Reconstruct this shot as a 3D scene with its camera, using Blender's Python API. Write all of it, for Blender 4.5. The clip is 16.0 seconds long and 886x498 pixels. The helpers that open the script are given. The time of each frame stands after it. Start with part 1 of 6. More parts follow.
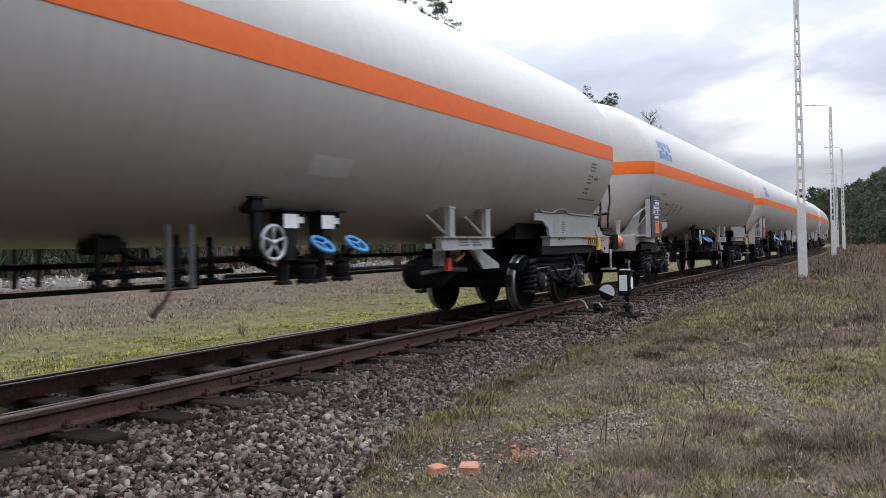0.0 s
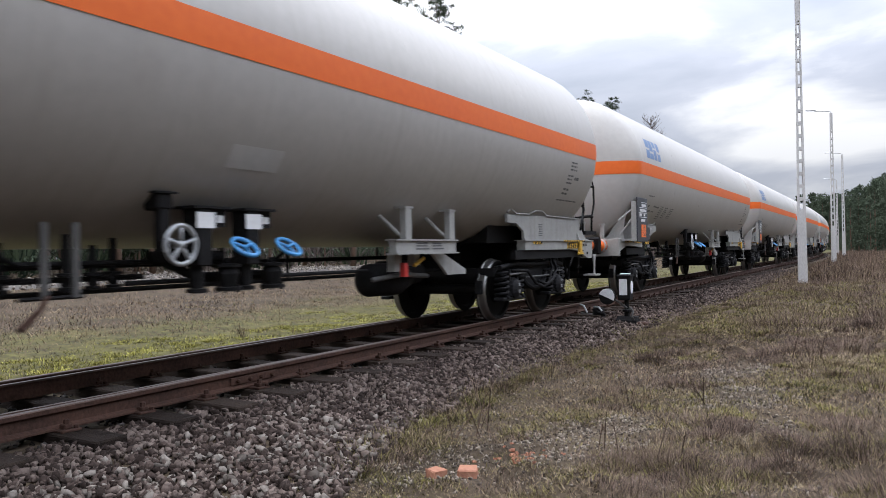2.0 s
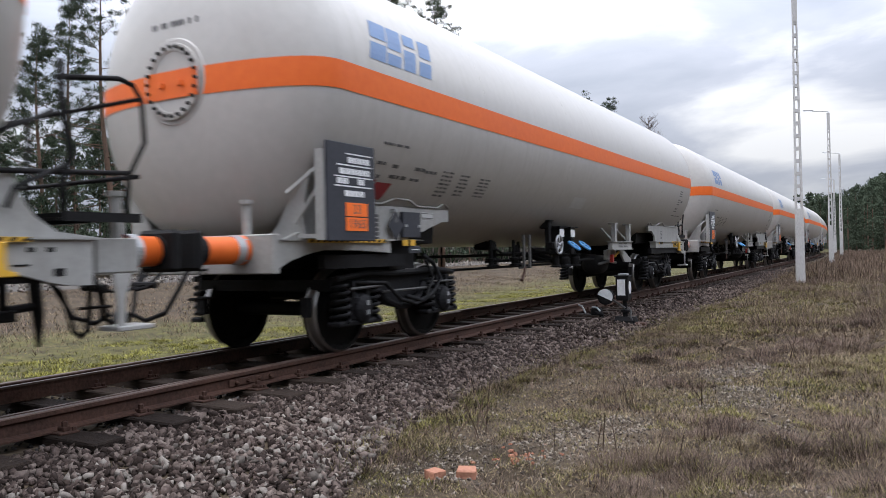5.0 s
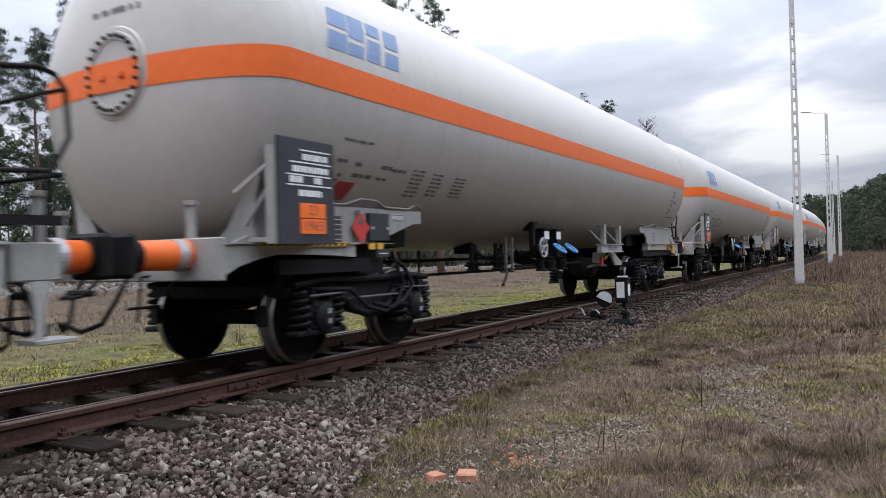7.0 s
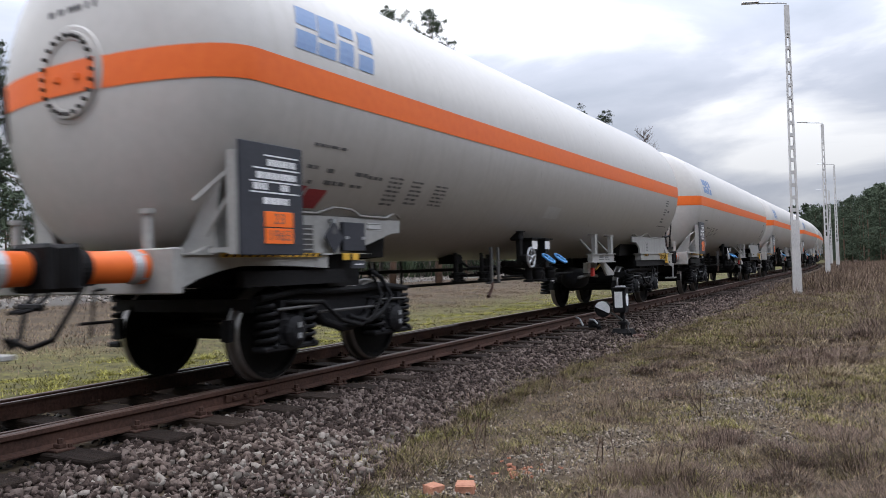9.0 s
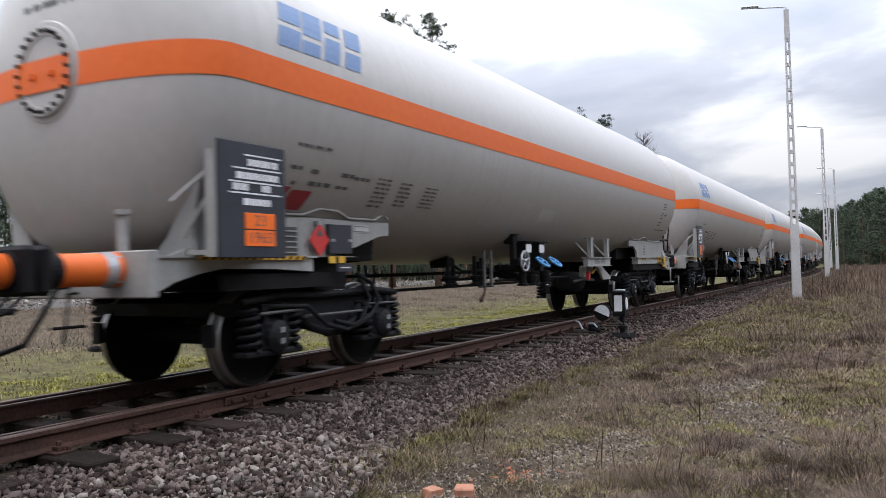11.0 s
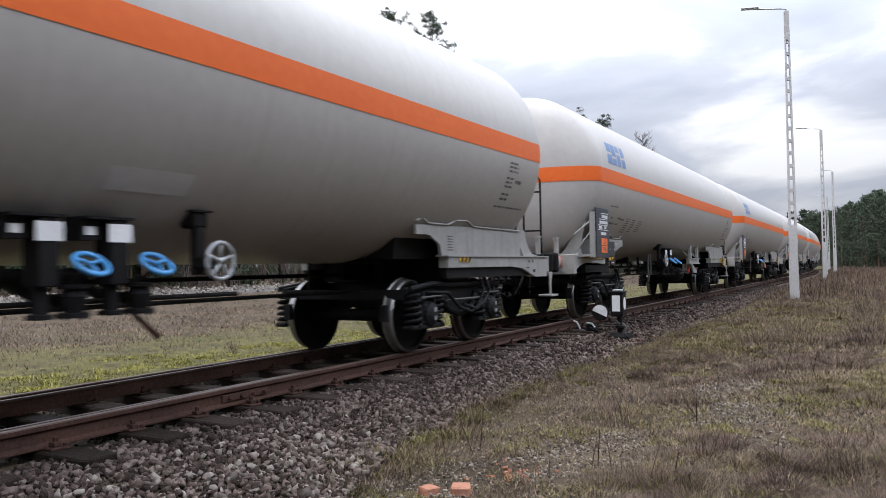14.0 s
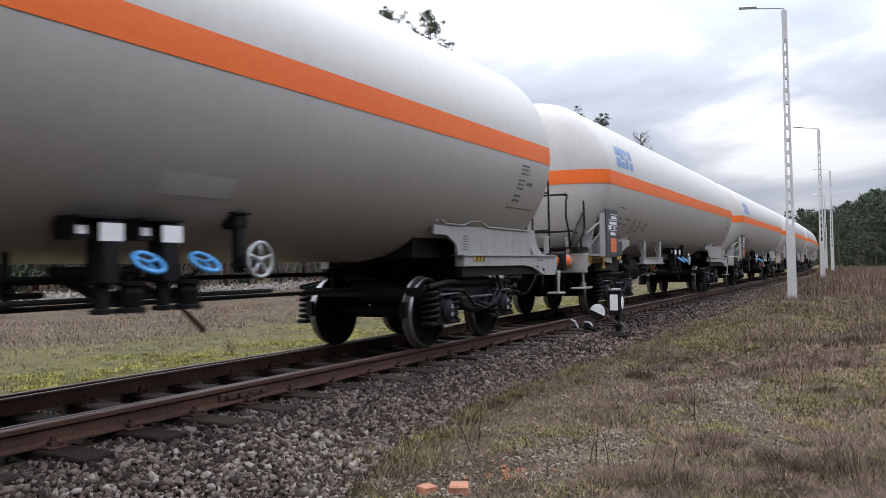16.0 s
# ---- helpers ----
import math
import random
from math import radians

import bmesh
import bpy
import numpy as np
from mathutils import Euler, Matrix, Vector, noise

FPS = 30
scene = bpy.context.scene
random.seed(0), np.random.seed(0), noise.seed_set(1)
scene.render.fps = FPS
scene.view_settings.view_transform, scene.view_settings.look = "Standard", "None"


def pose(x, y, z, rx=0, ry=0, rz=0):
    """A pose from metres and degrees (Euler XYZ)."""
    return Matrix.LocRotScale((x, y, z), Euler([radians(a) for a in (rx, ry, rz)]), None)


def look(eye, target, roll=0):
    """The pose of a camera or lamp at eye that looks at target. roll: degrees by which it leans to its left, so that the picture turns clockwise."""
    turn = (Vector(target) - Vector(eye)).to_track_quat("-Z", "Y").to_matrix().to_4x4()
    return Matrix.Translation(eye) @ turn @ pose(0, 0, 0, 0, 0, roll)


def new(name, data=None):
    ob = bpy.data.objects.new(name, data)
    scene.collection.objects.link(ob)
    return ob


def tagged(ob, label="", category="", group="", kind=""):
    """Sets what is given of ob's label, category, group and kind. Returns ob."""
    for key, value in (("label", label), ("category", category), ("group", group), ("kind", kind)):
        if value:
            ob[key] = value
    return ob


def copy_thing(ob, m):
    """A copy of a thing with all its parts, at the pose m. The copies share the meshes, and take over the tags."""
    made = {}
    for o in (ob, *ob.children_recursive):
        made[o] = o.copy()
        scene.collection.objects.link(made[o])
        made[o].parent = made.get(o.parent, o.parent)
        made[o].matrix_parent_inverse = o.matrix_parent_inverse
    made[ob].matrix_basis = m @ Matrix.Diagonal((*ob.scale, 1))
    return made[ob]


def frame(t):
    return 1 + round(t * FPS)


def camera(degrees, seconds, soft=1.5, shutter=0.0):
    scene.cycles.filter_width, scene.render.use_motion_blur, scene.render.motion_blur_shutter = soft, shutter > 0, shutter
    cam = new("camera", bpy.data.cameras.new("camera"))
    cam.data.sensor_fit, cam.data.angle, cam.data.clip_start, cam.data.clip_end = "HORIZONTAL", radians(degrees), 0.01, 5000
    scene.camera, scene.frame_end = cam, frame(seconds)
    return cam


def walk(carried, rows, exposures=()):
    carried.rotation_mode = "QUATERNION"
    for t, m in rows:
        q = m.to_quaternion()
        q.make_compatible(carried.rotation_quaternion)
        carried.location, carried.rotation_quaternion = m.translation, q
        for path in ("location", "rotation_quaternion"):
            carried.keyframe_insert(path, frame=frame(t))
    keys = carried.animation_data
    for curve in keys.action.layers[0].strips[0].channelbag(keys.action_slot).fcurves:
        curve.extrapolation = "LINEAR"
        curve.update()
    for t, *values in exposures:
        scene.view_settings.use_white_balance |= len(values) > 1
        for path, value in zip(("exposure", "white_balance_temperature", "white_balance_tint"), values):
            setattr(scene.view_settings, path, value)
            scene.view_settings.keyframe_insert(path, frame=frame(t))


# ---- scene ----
# ---- camera and its walk ----
# Track frame: x to the right of the track's centre line, y along it, z = 0 at the top of the rails.
cam = camera(60.7, 16.0, soft=0.55, shutter=0.2)
EYE = Vector((5.89, 0.0, 1.055))
TURNS = (  # seconds, yaw to the left of the track, pitch up, lean
    (0.0, 30.06, -0.03, -1.47), (0.5, 30.01, 0.10, -1.40), (1.0, 30.02, 0.20, -1.19), (1.5, 30.11, 0.20, -1.12),
    (2.0, 30.06, 0.20, -1.08), (2.5, 30.00, 0.22, -1.06), (3.0, 30.01, 0.20, -1.09), (3.5, 29.99, 0.21, -1.13),
    (4.0, 29.98, 0.26, -1.16), (6.5, 29.81, 0.28, -1.46), (7.0, 29.84, 0.50, -1.51), (7.5, 29.81, 0.54, -1.52),
    (8.0, 29.63, 0.75, -1.58), (8.5, 29.62, 1.11, -1.58), (9.0, 29.66, 1.27, -1.64), (11.5, 29.60, 1.54, -1.41),
    (12.0, 29.64, 1.50, -1.18), (12.5, 29.63, 1.43, -1.05), (13.0, 29.59, 1.38, -1.01), (13.5, 29.58, 1.41, -1.03),
    (14.0, 29.51, 1.42, -1.06), (14.5, 29.46, 1.39, -1.03), (15.0, 29.45, 1.33, -1.10), (15.5, 29.47, 1.36, -1.14),
    (16.0, 29.36, 1.34, -1.04))


def heading(yaw, pitch):
    y, p = radians(yaw), radians(pitch)
    return Vector((-math.sin(y) * math.cos(p), math.cos(y) * math.cos(p), math.sin(p)))


EXPOSURES = ((0.0, 0.12), (1.5, 0.12), (4.0, 0.05), (6.5, 0.06), (7.5, 0.0), (8.5, -0.12), (9.0, -0.02), (11.5, 0.06), (12.5, 0.12), (13.5, -0.02), (14.0, 0.10), (15.0, 0.06), (16.0, 0.10))
walk(cam, [(t, look(EYE, EYE + heading(a, b), c)) for t, a, b, c in TURNS], EXPOSURES)

# ---- the train's run: wagon pitch, speed, and the line of the track ----
LENGTH = 0.96  # the wagons are this much shorter than the drawing they follow
PITCH, TIP = 18.95 * LENGTH, 7.925 * LENGTH
BEND, RADIUS = 66.0, 620.0


def run(t):
    """Metres along the track of the leading tank end of the first wagon."""
    surge = float(np.interp(t, (1.5, 2.0, 2.5, 3.0, 11.5, 12.0, 12.5, 13.0, 13.5), (0, -0.09, -0.11, 0, 0, 0.20, 0.22, 0.24, 0)))
    return 14.259 + 8.529 * t + 0.024 * t * t + surge


def line(s):
    """The track's centre at s metres: x, y and its heading to the left in radians."""
    if s <= BEND:
        return 0.0, s, 0.0
    a = (s - BEND) / RADIUS
    return -RADIUS * (1 - math.cos(a)), BEND + RADIUS * math.sin(a), a


def line_x(y):
    """The track's x for an array of y."""
    d = np.clip(np.asarray(y, float) - BEND, 0, RADIUS * 0.6)
    return -(RADIUS - np.sqrt(RADIUS ** 2 - d ** 2))


# ---- world, sun, exposure ----
SUN_UP, SUN_TURN = radians(70), radians(200)
world = bpy.data.worlds.new("sky")
scene.world = world
world.use_nodes = True
wn, wl = world.node_tree.nodes, world.node_tree.links
wn.clear()
w_out = wn.new("ShaderNodeOutputWorld")
w_bg = wn.new("ShaderNodeBackground")
w_sky = wn.new("ShaderNodeTexSky")
w_sky.sky_type = "NISHITA"
w_sky.sun_disc = False
w_sky.sun_elevation, w_sky.sun_rotation = SUN_UP, SUN_TURN
w_dim = wn.new("ShaderNodeVectorMath")
w_dim.operation = "SCALE"
w_dim.inputs["Scale"].default_value = 0.10
w_co = wn.new("ShaderNodeTexCoord")
w_map = wn.new("ShaderNodeMapping")
w_map.inputs["Scale"].default_value = (1.5, 1.5, 5.5)
w_map.inputs["Location"].default_value = (1.1, 4.2, 0.9)
w_n1 = wn.new("ShaderNodeTexNoise")
w_n1.inputs["Scale"].default_value = 1.6
w_n1.inputs["Detail"].default_value = 7
w_n1.inputs["Roughness"].default_value = 0.52
w_n1.inputs["Distortion"].default_value = 0.35
w_ramp = wn.new("ShaderNodeValToRGB")
w_ramp.color_ramp.elements[0].position, w_ramp.color_ramp.elements[0].color = 0.34, (0.56, 0.62, 0.75, 1)
w_ramp.color_ramp.elements[1].position, w_ramp.color_ramp.elements[1].color = 0.66, (1.34, 1.36, 1.42, 1)
e = w_ramp.color_ramp.elements.new(0.51)
e.color = (0.76, 0.81, 0.95, 1)
w_mix = wn.new("ShaderNodeMixRGB")
w_mix.inputs["Fac"].default_value = 0.93
wl.new(w_co.outputs["Generated"], w_map.inputs["Vector"])
wl.new(w_map.outputs["Vector"], w_n1.inputs["Vector"])
wl.new(w_n1.outputs["Fac"], w_ramp.inputs["Fac"])
wl.new(w_sky.outputs["Color"], w_dim.inputs[0])
wl.new(w_dim.outputs["Vector"], w_mix.inputs["Color1"])
wl.new(w_ramp.outputs["Color"], w_mix.inputs["Color2"])
# an overcast sky is brighter overhead than along the horizon
w_sep = wn.new("ShaderNodeSeparateXYZ")
w_rise = wn.new("ShaderNodeMapRange")
w_rise.inputs["From Min"].default_value, w_rise.inputs["From Max"].default_value = 0.0, 1.0
w_rise.inputs["To Min"].default_value, w_rise.inputs["To Max"].default_value = 0.50, 5.3
w_lift = wn.new("ShaderNodeVectorMath")
w_lift.operation = "SCALE"
wl.new(w_co.outputs["Generated"], w_sep.inputs[0])
w_pow = wn.new("ShaderNodeMath")
w_pow.operation = "POWER"
w_pow.inputs[1].default_value = 1.5
wl.new(w_sep.outputs["Z"], w_pow.inputs[0])
wl.new(w_pow.outputs[0], w_rise.inputs["Value"])
wl.new(w_mix.outputs["Color"], w_lift.inputs[0])
wl.new(w_rise.outputs["Result"], w_lift.inputs["Scale"])
wl.new(w_lift.outputs["Vector"], w_bg.inputs["Color"])
w_bg.inputs["Strength"].default_value = 1.0
wl.new(w_bg.outputs["Background"], w_out.inputs["Surface"])

sun_data = bpy.data.lights.new("sun", "SUN")
sun_data.energy, sun_data.angle, sun_data.color = 0.9, radians(25), (1.0, 0.93, 0.84)
sun = new("sun", sun_data)
sun.rotation_euler = (radians(90) - SUN_UP, 0, math.pi - SUN_TURN)


# ---- materials ----
def surface(name, low, high, rough=0.6, metal=0.0, grain=20.0, stain=1.5, bump=0.2, stretch=(1, 1, 1), island=0.0, shift=0.0, spec=0.5, dirt=None, mid=None, top=0.68):
    """Colour between low and high by two noises, in the thing's own metres; island and shift vary it by piece and by object."""
    m = bpy.data.materials.new(name)
    m.use_nodes = True
    n, l = m.node_tree.nodes, m.node_tree.links
    b = n["Principled BSDF"]
    co = n.new("ShaderNodeTexCoord")
    mp = n.new("ShaderNodeMapping")
    mp.inputs["Scale"].default_value = stretch
    l.new(co.outputs["Object"], mp.inputs["Vector"])
    fine, wide = n.new("ShaderNodeTexNoise"), n.new("ShaderNodeTexNoise")
    fine.inputs["Scale"].default_value, wide.inputs["Scale"].default_value = grain, stain
    fine.inputs["Detail"].default_value, wide.inputs["Detail"].default_value = 5, 4
    l.new(mp.outputs["Vector"], fine.inputs["Vector"])
    l.new(mp.outputs["Vector"], wide.inputs["Vector"])
    add = n.new("ShaderNodeMath")
    add.operation = "MULTIPLY_ADD"
    add.inputs[1].default_value = 0.5
    l.new(fine.outputs["Fac"], add.inputs[0])
    half = n.new("ShaderNodeMath")
    half.operation = "MULTIPLY"
    half.inputs[1].default_value = 0.5
    l.new(wide.outputs["Fac"], half.inputs[0])
    l.new(half.outputs[0], add.inputs[2])
    last = add.outputs[0]
    for amount, kind, socket in ((island, "ShaderNodeNewGeometry", "Random Per Island"), (shift, "ShaderNodeObjectInfo", "Random")):
        if amount:
            src = n.new(kind)
            mul = n.new("ShaderNodeMath")
            mul.operation = "MULTIPLY_ADD"
            mul.inputs[1].default_value = amount
            l.new(src.outputs[socket], mul.inputs[0])
            sub = n.new("ShaderNodeMath")
            sub.operation = "SUBTRACT"
            sub.inputs[1].default_value = amount / 2
            l.new(last, sub.inputs[0])
            l.new(sub.outputs[0], mul.inputs[2])
            last = mul.outputs[0]
    ramp = n.new("ShaderNodeValToRGB")
    ramp.color_ramp.elements[0].position, ramp.color_ramp.elements[0].color = 0.32, (*low, 1)
    ramp.color_ramp.elements[1].position, ramp.color_ramp.elements[1].color = top, (*high, 1)
    if mid:
        stop = ramp.color_ramp.elements.new(mid[0])
        stop.color = (*mid[1], 1)
    l.new(last, ramp.inputs["Fac"])
    colour = ramp.outputs["Color"]
    if dirt:
        # streaks that run down the sides
        sm = n.new("ShaderNodeMapping")
        sm.inputs["Scale"].default_value = (0.6, 7.0, 0.5)
        l.new(co.outputs["Object"], sm.inputs["Vector"])
        sn = n.new("ShaderNodeTexNoise")
        sn.inputs["Scale"].default_value = 1.2
        sn.inputs["Detail"].default_value = 6
        l.new(sm.outputs["Vector"], sn.inputs["Vector"])
        sr = n.new("ShaderNodeValToRGB")
        sr.color_ramp.elements[0].position, sr.color_ramp.elements[0].color = 0.50, (0, 0, 0, 1)
        sr.color_ramp.elements[1].position, sr.color_ramp.elements[1].color = 0.78, (1, 1, 1, 1)
        l.new(sn.outputs["Fac"], sr.inputs["Fac"])
        mx = n.new("ShaderNodeMixRGB")
        mx.inputs["Color2"].default_value = (*dirt, 1)
        sc = n.new("ShaderNodeMath")
        sc.operation = "MULTIPLY"
        sc.inputs[1].default_value = 0.45
        l.new(sr.outputs["Color"], sc.inputs[0])
        l.new(sc.outputs[0], mx.inputs["Fac"])
        l.new(colour, mx.inputs["Color1"])
        colour = mx.outputs["Color"]
    l.new(colour, b.inputs["Base Color"])
    b.inputs["Metallic"].default_value = metal
    b.inputs["Specular IOR Level"].default_value = spec
    rr = n.new("ShaderNodeMapRange")
    rr.inputs["To Min"].default_value, rr.inputs["To Max"].default_value = max(0.05, rough - 0.12), min(1.0, rough + 0.12)
    l.new(wide.outputs["Fac"], rr.inputs["Value"])
    l.new(rr.outputs["Result"], b.inputs["Roughness"])
    if bump:
        bp = n.new("ShaderNodeBump")
        bp.inputs["Strength"].default_value = bump
        bp.inputs["Distance"].default_value = 0.01
        l.new(fine.outputs["Fac"], bp.inputs["Height"])
        l.new(bp.outputs["Normal"], b.inputs["Normal"])
    return m


PAINT = surface("tank_paint", (0.365, 0.348, 0.326), (0.420, 0.402, 0.378), 0.34, 0, 9, 0.7, 0.0, spec=0.5, dirt=(0.325, 0.300, 0.270))
ORANGE = surface("orange_paint", (0.66, 0.115, 0.018), (0.74, 0.15, 0.025), 0.5, 0, 12, 0.8, 0.0, spec=0.3)
FRAME = surface("frame_paint", (0.2552, 0.2508, 0.2393), (0.352, 0.3476, 0.3306), 0.5, 0, 22, 2.5, 0.1, dirt=(0.1584, 0.1452, 0.1305))
BLACK = surface("black_steel", (0.005, 0.005, 0.006), (0.014, 0.013, 0.013), 0.75, 0, 30, 3, 0.3, spec=0.18)
GRIME = surface("bogie_grime", (0.0036, 0.0036, 0.00462), (0.0132, 0.0126, 0.01386), 0.75, 0.0, 28, 4, 0.4, spec=0.25)
WHEEL = surface("wheel_steel", (0.004, 0.004, 0.004), (0.012, 0.011, 0.010), 0.75, 0.0, 30, 4, 0.2, spec=0.15)
TREAD = surface("polished_tread", (0.22, 0.21, 0.20), (0.36, 0.35, 0.34), 0.36, 0.8, 60, 6, 0.05)
BOARD = surface("board_black", (0.020, 0.022, 0.030), (0.036, 0.038, 0.048), 0.5, 0, 30, 3, 0.05)
WHITE = surface("white_paint", (0.62, 0.62, 0.62), (0.8, 0.8, 0.8), 0.5, 0, 40, 4, 0.05)
INK = surface("ink", (0.07, 0.07, 0.075), (0.12, 0.12, 0.12), 0.6, 0, 40, 4, 0.02)
PALE = surface("pale_panel", (0.43, 0.43, 0.42), (0.50, 0.495, 0.48), 0.5, 0, 14, 5, 0.02)
BLUE = surface("blue_paint", (0.08, 0.15, 0.30), (0.13, 0.22, 0.38), 0.5, 0, 30, 4, 0.02)
VALVE = surface("blue_handwheel", (0.048, 0.238, 0.527), (0.08, 0.323, 0.6375), 0.4, 0, 30, 4, 0.05)
RED = surface("red_paint", (0.5, 0.03, 0.03), (0.62, 0.05, 0.04), 0.5, 0, 30, 4, 0.05)
MAROON = surface("faded_red", (0.24, 0.022, 0.030), (0.34, 0.035, 0.042), 0.5, 0, 30, 4, 0.05)
YELLOW = surface("yellow_paint", (0.58, 0.33, 0.03), (0.72, 0.42, 0.05), 0.5, 0, 22, 4, 0.08)
PLATE = surface("orange_plate", (0.86, 0.15, 0.02), (0.92, 0.2, 0.03), 0.4, 0, 30, 4, 0.02)
ZINC = surface("galvanised_steel", (0.33, 0.34, 0.35), (0.46, 0.47, 0.48), 0.45, 0.5, 35, 5, 0.1)
RUST = surface("rail_rust", (0.02592, 0.01323, 0.00966), (0.08424, 0.04214, 0.02944), 0.82, 0.0, 34, 3, 0.5, spec=0.25)
RAILTOP = surface("rail_head", (0.0585, 0.034, 0.02688), (0.1326, 0.0816, 0.064), 0.45, 0.3, 50, 5, 0.1, stretch=(6, 0.4, 1))
TIMBER = surface("sleeper_timber", (0.014, 0.00945, 0.00735), (0.049, 0.035, 0.0273), 0.9, 0, 26, 3, 0.9, stretch=(0.5, 6, 6), shift=0.35, spec=0.15)
STONE = surface("ballast_stone", (0.0243, 0.0166, 0.0136), (0.168, 0.1325, 0.114), 0.9, 0, 40, 0.9, 0.6, island=0.70, spec=0.15, mid=(0.58, (0.0772, 0.0557, 0.0472)), top=0.84)
PALESTONE = surface("pale_stone", (0.082, 0.069, 0.059), (0.252, 0.222, 0.193), 0.9, 0, 40, 0.9, 0.5, island=0.6, spec=0.2)
GRAVEL = surface("pale_gravel", (0.058, 0.0464, 0.03828), (0.2436, 0.2088, 0.174), 0.9, 0, 40, 2, 0.5, island=0.6, spec=0.15)
SAND = surface("pale_road_gravel", (0.068, 0.0624, 0.056), (0.112, 0.104, 0.0944), 0.95, 0, 12, 0.7, 0.6, spec=0.1)
OILY = surface("oily_ballast", (0.0096, 0.008, 0.0072), (0.06, 0.0528, 0.048), 0.85, 0, 40, 0.9, 0.6, island=0.5, spec=0.25)
BRICK = surface("brick_red", (0.22, 0.092, 0.058), (0.34, 0.165, 0.108), 0.9, 0, 45, 9, 0.6, shift=0.3, spec=0.2)
CONCRETE = surface("pole_concrete", (0.34, 0.33, 0.32), (0.52, 0.51, 0.50), 0.8, 0, 26, 1.4, 0.4, stretch=(1, 1, 0.5))
BARK = surface("pine_bark", (0.05, 0.035, 0.025), (0.17, 0.10, 0.065), 0.9, 0, 12, 1.2, 0.9, stretch=(3, 3, 0.7))
NEEDLES = surface("pine_needles", (0.012, 0.022, 0.012), (0.060, 0.078, 0.042), 0.85, 0, 6, 0.5, 0, island=0.5, spec=0.2)
TWIGS = surface("bare_twigs", (0.06, 0.045, 0.04), (0.15, 0.12, 0.11), 0.9, 0, 10, 1, 0, island=0.3, spec=0.2)
DRY = surface("dry_grass", (0.04896, 0.03509, 0.02338), (0.3101, 0.2448, 0.1572), 0.92, 0, 9, 0.7, 0, island=0.66, spec=0.1, mid=(0.51, (0.1404, 0.1061, 0.06693)), top=0.72)
OLIVE = surface("olive_grass", (0.03055, 0.0285, 0.01091), (0.2377, 0.2137, 0.07387), 0.92, 0, 9, 0.8, 0, island=0.66, spec=0.1, mid=(0.51, (0.1035, 0.09438, 0.03273)), top=0.72)
ASH = surface("grey_twigs", (0.03112, 0.02115, 0.01672), (0.2288, 0.1674, 0.1373), 0.92, 0, 9, 0.8, 0, island=0.66, spec=0.1, mid=(0.53, (0.0961, 0.06786, 0.05368)), top=0.74)
WORN = surface("worn_steel", (0.05, 0.05, 0.05), (0.11, 0.105, 0.10), 0.6, 0.0, 30, 4, 0.2, spec=0.3)
HEATH = surface("dead_weeds", (0.04452, 0.03085, 0.02341), (0.1959, 0.1413, 0.107), 0.9, 0, 3, 0.4, 0, island=0.5, spec=0.1)
GREEN = surface("green_grass", (0.02968, 0.02885, 0.00988), (0.1855, 0.1731, 0.05268), 0.92, 0, 5, 0.8, 0, island=0.42, spec=0.1, mid=(0.50, (0.08655, 0.08118, 0.02469)), top=0.72)
MOSS = surface("yellow_moss", (0.072, 0.0672, 0.0161), (0.396, 0.372, 0.1035), 0.92, 0, 5, 0.8, 0, island=0.5, spec=0.1, mid=(0.50, (0.192, 0.18, 0.0483)), top=0.72)
# needles paler and greyer than the near pines': distance haze put into the colour
HAZED_WOODS = surface("hazed_needles", (0.0432, 0.0592, 0.038), (0.0864, 0.1073, 0.0722), 0.9, 0, 6, 0.5, 0, island=0.22, spec=0.1)


